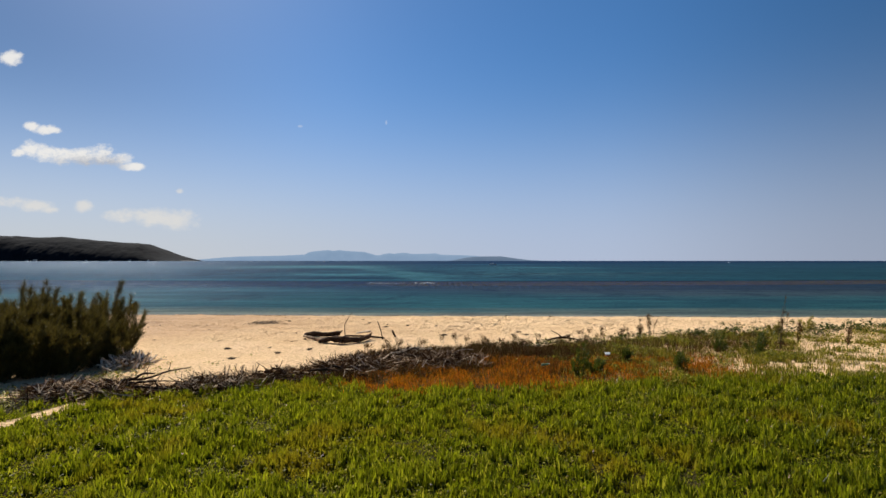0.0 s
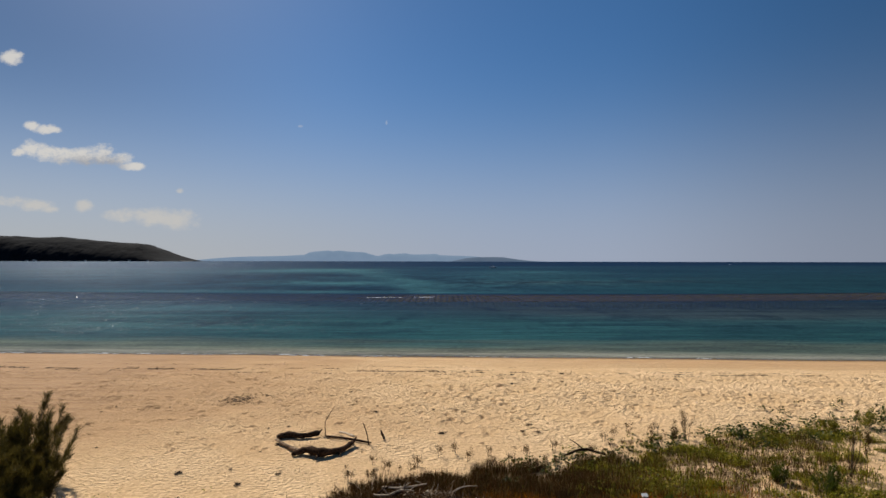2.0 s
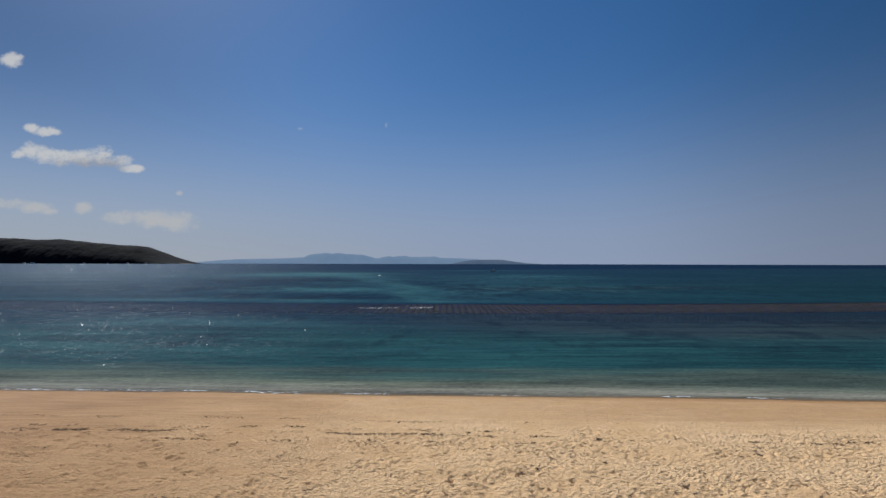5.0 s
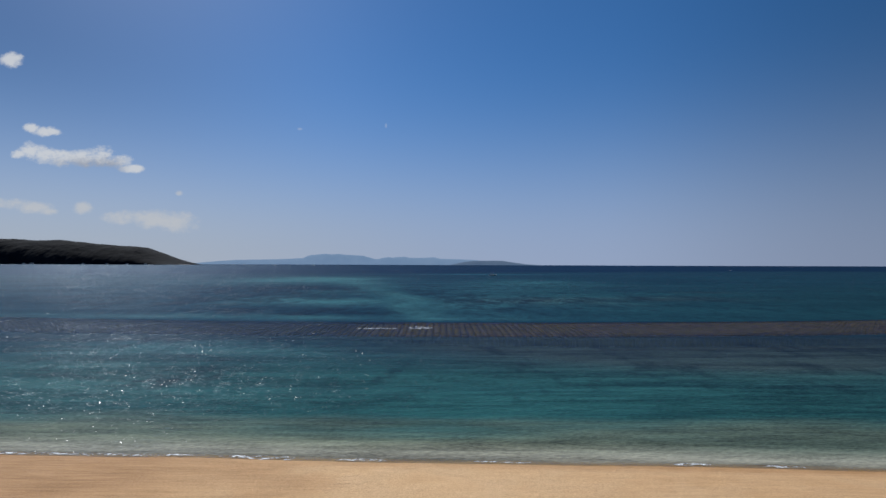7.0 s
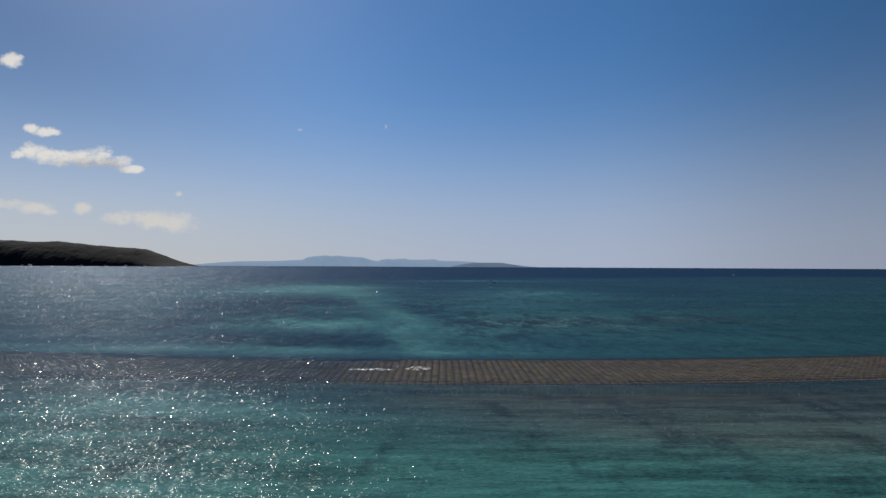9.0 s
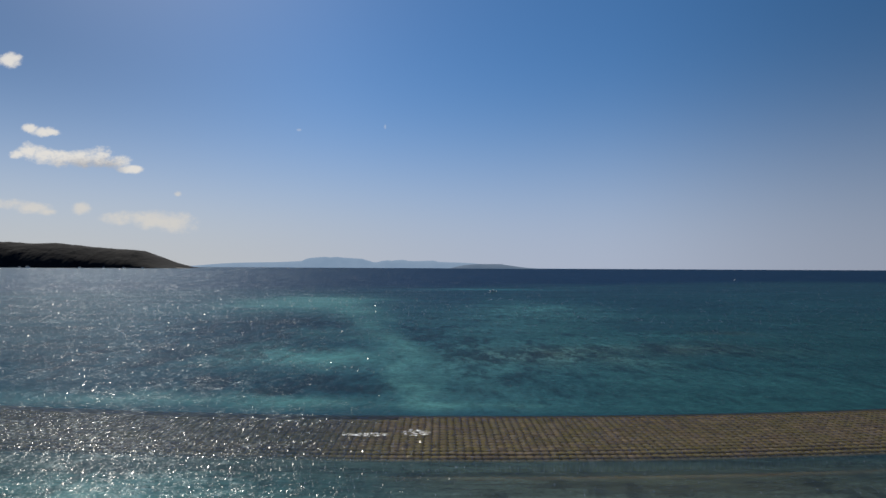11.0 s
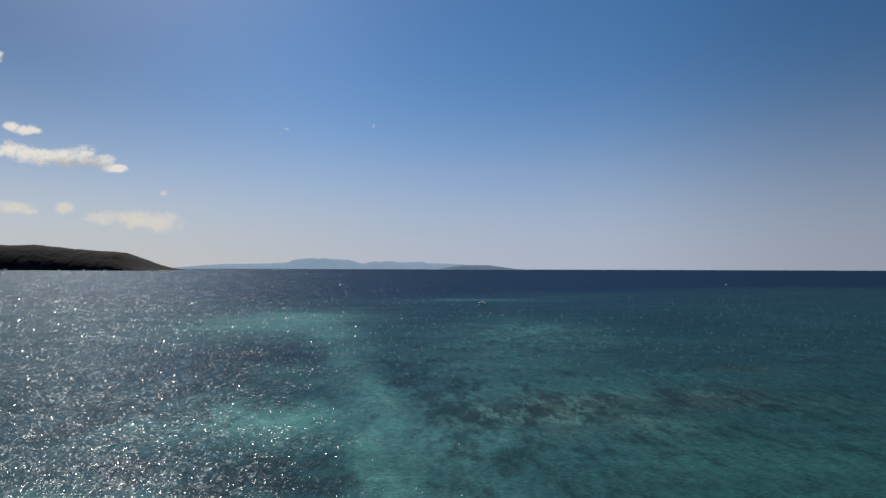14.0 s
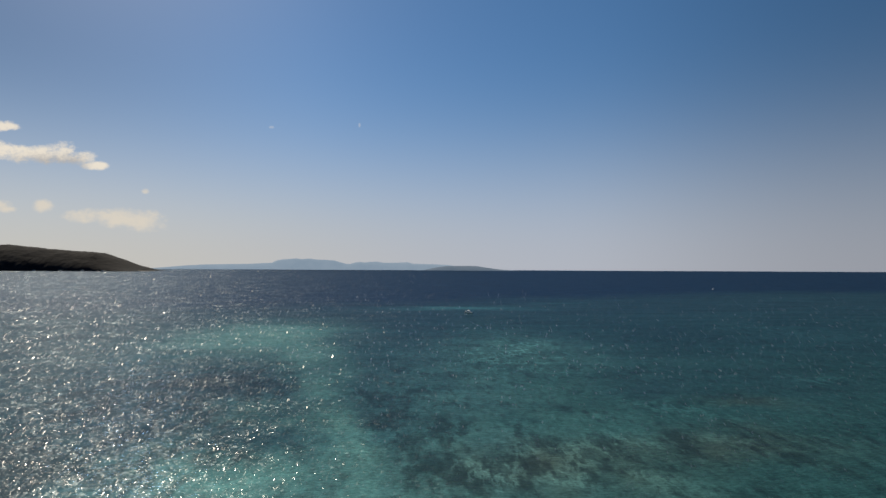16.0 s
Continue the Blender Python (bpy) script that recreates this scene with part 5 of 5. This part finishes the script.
dry = feather_shrub("dry_seedling", "dead dry seedling standing in sand", 0.0, 0.0, 0.5, 0.16, 5, 2, MAT_BROWN, 380, "dead seedlings along the plant edge", 0.16, 0.007)
q = random.Random(77)
spots = []
for k in range(58):
    bx = q.uniform(-3.2, 9.5)
    spots.append((bx, float(veg_edge(bx)) + abs(q.gauss(0.3, 0.9)), q.uniform(0.5, 1.25)))
for k, (bx, by, size) in enumerate(spots):
    m = Matrix.Translation(on_ground(bx, by, -0.02)) @ Matrix.Rotation(q.uniform(0, 6.28), 4, "Z") @ Matrix.Rotation(q.uniform(-0.15, 0.15), 4, "X")
    ob = dry if k == 0 else copy_thing(dry, m)
    ob.matrix_basis = m
    ob.scale = (size, size, size)


# ---- small things on the sand ----
def weed_clump():
    r = fresh(401)
    n = 70
    s = np.stack([r.normal(0, 0.07, n), r.normal(0, 0.05, n), r.uniform(0, 0.06, n)], 1)
    a = r.uniform(0, 6.28, n)
    e = s + np.stack([np.cos(a), np.sin(a), r.uniform(-0.2, 0.6, n)], 1) * r.uniform(0.04, 0.12, n)[:, None]
    e[:, 2] = np.maximum(e[:, 2], 0.005)
    rad = r.uniform(0.004, 0.012, n)
    return prism_cloud("seaweed_clump", s, e, rad, rad * 0.5, MAT_WEED)


clump_mesh = weed_clump()
q = random.Random(88)
places = [(0.05, 30.1, 1.4), (3.67, 31.2, 1.3), (3.3, 30.4, 1.0), (3.9, 30.3, 1.1), (-2.97, 33.0, 1.1), (-1.9, 33.6, 0.8), (1.55, 45.6, 1.1), (4.55, 43.2, 1.2), (-7.5, 24.2, 1.3), (-6.2, 25.2, 1.1), (-8.4, 26.0, 1.2), (-5.2, 26.0, 1.0), (8.0, 44.2, 1.3), (-3.4, 43.8, 0.9)]
for k in range(26):
    places.append((q.uniform(-16, 9), q.uniform(26, 40), q.uniform(0.4, 0.9)))
for k, (bx, by, size) in enumerate(places):
    if by < float(veg_edge(bx)) + 0.5:
        continue
    ob = tagged(new("seaweed_clump", clump_mesh), "small dark tangle of dried seaweed on sand", "seaweed", "seaweed clumps on the beach")
    ob.matrix_basis = Matrix.Translation(on_ground(bx, by, 0.0)) @ Matrix.Rotation(q.uniform(0, 6.28), 4, "Z") @ Matrix.Scale(size * 0.72, 4)


def drift_lines():
    """Broken lines of weed and chips left by the tide."""
    r = fresh(411)
    xs, ys = [], []
    for row, dens in ((44.9, 1000), (46.0, 500), (43.6, 400), (48.6, 200), (42.0, 160)):
        x = r.uniform(-34, 34, dens * 4)
        y = row - 0.045 * x + 2.2 * (fbm(x / 9.0, row, 412) - 0.5) + 0.7 * (fbm(x / 1.7, row + 2.0, 414) - 0.5) + r.normal(0, 0.13, len(x))
        ok = r.rand(len(x)) < ease(fbm(x / 1.3, row + 5.0, 413), 0.52, 0.66) * np.where(x < 6, 1.0, 0.5)
        xs.append(x[ok]), ys.append(y[ok])
    bx, by = r.normal(-10.0, 0.42, 300), r.normal(35.1, 0.55, 300)
    x, y = np.concatenate(xs + [bx]), np.concatenate(ys + [by])
    n = len(x)
    s = np.stack([x, y, land_z(x, y) + 0.01 + 0.03 * r.rand(n)], 1)
    a = r.normal(0, 0.7, n)
    e = s + np.stack([np.cos(a), np.sin(a), r.uniform(-0.1, 0.25, n)], 1) * r.uniform(0.03, 0.16, n)[:, None]
    rad = r.uniform(0.005, 0.017, n)
    return prism_cloud("tide_line_debris", s, e, rad, rad * 0.6, MAT_WEED)


tagged(new("tide_line_debris", drift_lines()), "broken dark lines of seaweed and chips on sand", "seaweed", kind="stuff")


def bottle():
    thing = tagged(new("plastic_bottle"), "faded green plastic bottle lying on rust plants", "bottle")
    thing.matrix_basis = Matrix.Translation(on_ground(3.12, 22.17, 0.17)) @ Matrix.Rotation(1.45, 4, "Y")
    mat = simple("faded_green_plastic", (0.10, 0.24, 0.10), (0.20, 0.36, 0.18), 20.0, 0.3, 0.001)
    bm = bmesh.new()
    prof = ((0.0, 0.030), (0.01, 0.036), (0.16, 0.036), (0.20, 0.026), (0.235, 0.014), (0.25, 0.014))
    rings = [[bm.verts.new((r * math.cos(a), r * math.sin(a), h)) for a in (k * math.pi / 6 for k in range(12))] for h, r in prof]
    for a, b in zip(rings, rings[1:]):
        for k in range(12):
            bm.faces.new((a[k], a[(k + 1) % 12], b[(k + 1) % 12], b[k]))
    bm.faces.new(rings[0][::-1]), bm.faces.new(rings[-1])
    part("body", bm, mat, thing)
    cap = bmesh.new()
    bmesh.ops.create_cone(cap, cap_ends=True, segments=12, radius1=0.017, radius2=0.016, depth=0.022)
    part("cap", moved(cap, z=0.262), MAT_PLASTIC, thing, "white screw cap")


bottle()


def tub():
    thing = tagged(new("plastic_tub"), "white plastic tub washed up among the plants", "litter")
    thing.matrix_basis = Matrix.Translation(on_ground(5.83, 24.15, 0.13)) @ Matrix.Rotation(0.5, 4, "X")
    part("body", shaped_box(0.15, 0.10, 0.06, 0.012, 1.15), MAT_PLASTIC, thing)
    part("rim", moved(shaped_box(0.18, 0.125, 0.01, 0.003), z=0.06), MAT_PLASTIC, thing)


tub()


# ---- foam ----
def foam_strip(x0, x1, at, half, seed, lift, pile=0.0):
    n = max(12, int((x1 - x0) / 0.15))
    xs, v = np.linspace(x0, x1, n), np.linspace(-1, 1, 9)
    gx, gv = np.meshgrid(xs, v)
    t = (gx - x0) / (x1 - x0)
    w = half * (0.25 + 1.2 * fbm(gx / 0.9, gx * 0, seed)) * np.sin(np.clip(t, 0.001, 0.999) * math.pi) ** 0.5
    gy = at(gx) + gv * w + 0.3 * (fbm(gx / 1.3, gx * 0 + 4, seed + 1) - 0.5)
    z = lift + pile * fbm(gx / 0.35, gy / 0.35, seed + 2, 3) * (1 - gv ** 2)
    return raw_mesh("foam", np.stack([gx, gy, z], -1).reshape(-1, 3), grid_faces(n, 9), MAT_FOAM, True)


for k, (a, b, w) in enumerate(((-38, -19, 0.30), (-17, -11, 0.35), (-12.5, -11, 0.55), (-8, -3.5, 0.25), (17.5, 20.5, 0.28), (24, 27, 0.28), (-60, -40, 0.3), (2, 7, 0.15))):
    tagged(new("swash_foam", foam_strip(a, b, lambda x: shore_y(x) + 0.35, w, 420 + 5 * k, 0.045)), "thin white line of foam at the water's edge", "foam", "foam along the shore", "stuff")
tagged(new("breaker_foam", foam_strip(-19.4, -9.6, lambda x: 141.2 + x * 0, 0.9, 470, 0.06, 0.08)), "white foam where a wave breaks on the reef", "foam", "foam on the reef", "stuff")
tagged(new("breaker_foam", foam_strip(-7.6, -2.0, lambda x: 142.6 + x * 0, 2.1, 480, 0.06, 0.15)), "white foam mound where a wave breaks on the reef", "foam", "foam on the reef", "stuff")


# ---- the sunken breakwater of concrete blocks ----
PITCH = 1.5


def block_shape():
    """An eight-sided block with a chamfered top; four of them leave a dark square hole between."""
    h, e = PITCH * 0.498, PITCH * 0.19
    ring = lambda w, z: [(a * w, b * w, z) for a, b in ((h, -e), (h, e), (e, h), (-e, h), (-h, e), (-h, -e), (-e, -h), (e, -h))]
    v = ring(1.0, -1.7) + ring(1.0, -0.03) + ring(0.97, 0.0)
    f = []
    for a in (0, 8):
        for k in range(8):
            f.append((a + k, a + (k + 1) % 8, a + 8 + (k + 1) % 8, a + 8 + k))
    return np.array(v), np.array(f)


def build_reef():
    reef = tagged(new("breakwater"), "sunken breakwater of weathered concrete blocks", "breakwater", kind="structure")
    v, f = block_shape()
    caps = np.array([[16, 17, 18, 19], [16, 19, 20, 23], [20, 21, 22, 23]])
    f = np.concatenate([f, caps])
    one = raw_mesh("block", v, f, MAT_BLOCK)
    r = fresh(501)
    rest = []
    rows = int((REEF_FAR - REEF_NEAR) / PITCH)
    for j in range(rows):
        for i in range(-130, 131):
            x = (i + 0.4) * PITCH
            y = REEF_NEAR + (j + 0.5) * PITCH + float(reef_bend(np.array(x)))
            z = -0.18 - 0.16 * max(0, 2.5 - j) + r.uniform(-0.04, 0.02)
            if x < -9.5:
                z -= 0.55 * max(0, j - rows + 2.5 + r.uniform(-0.2, 0.2))
            pose_ = (x + r.normal(0, 0.02), y + r.normal(0, 0.02), z, r.normal(0, 0.03))
            if -16 < i < 10 and 3 <= j < 15:
                ob = new("block", one)
                ob.parent = reef
                ob.location, ob.rotation_euler = pose_[:3], (r.normal(0, 0.02), r.normal(0, 0.02), pose_[3])
            else:
                rest.append(pose_)
    p = np.array(rest)
    c, s = np.cos(p[:, 3])[:, None], np.sin(p[:, 3])[:, None]
    vv = np.stack([v[None, :, 0] * c - v[None, :, 1] * s + p[:, 0:1], v[None, :, 0] * s + v[None, :, 1] * c + p[:, 1:2], v[None, :, 2] + p[:, 2:3]], -1)
    ff = (f[None] + (np.arange(len(p)) * len(v))[:, None, None]).reshape(-1, 4)
    far = part_mesh("block_field", raw_mesh("block_field", vv.reshape(-1, 3), ff, MAT_BLOCK), reef)
    tagged(far, kind="stuff")


build_reef()
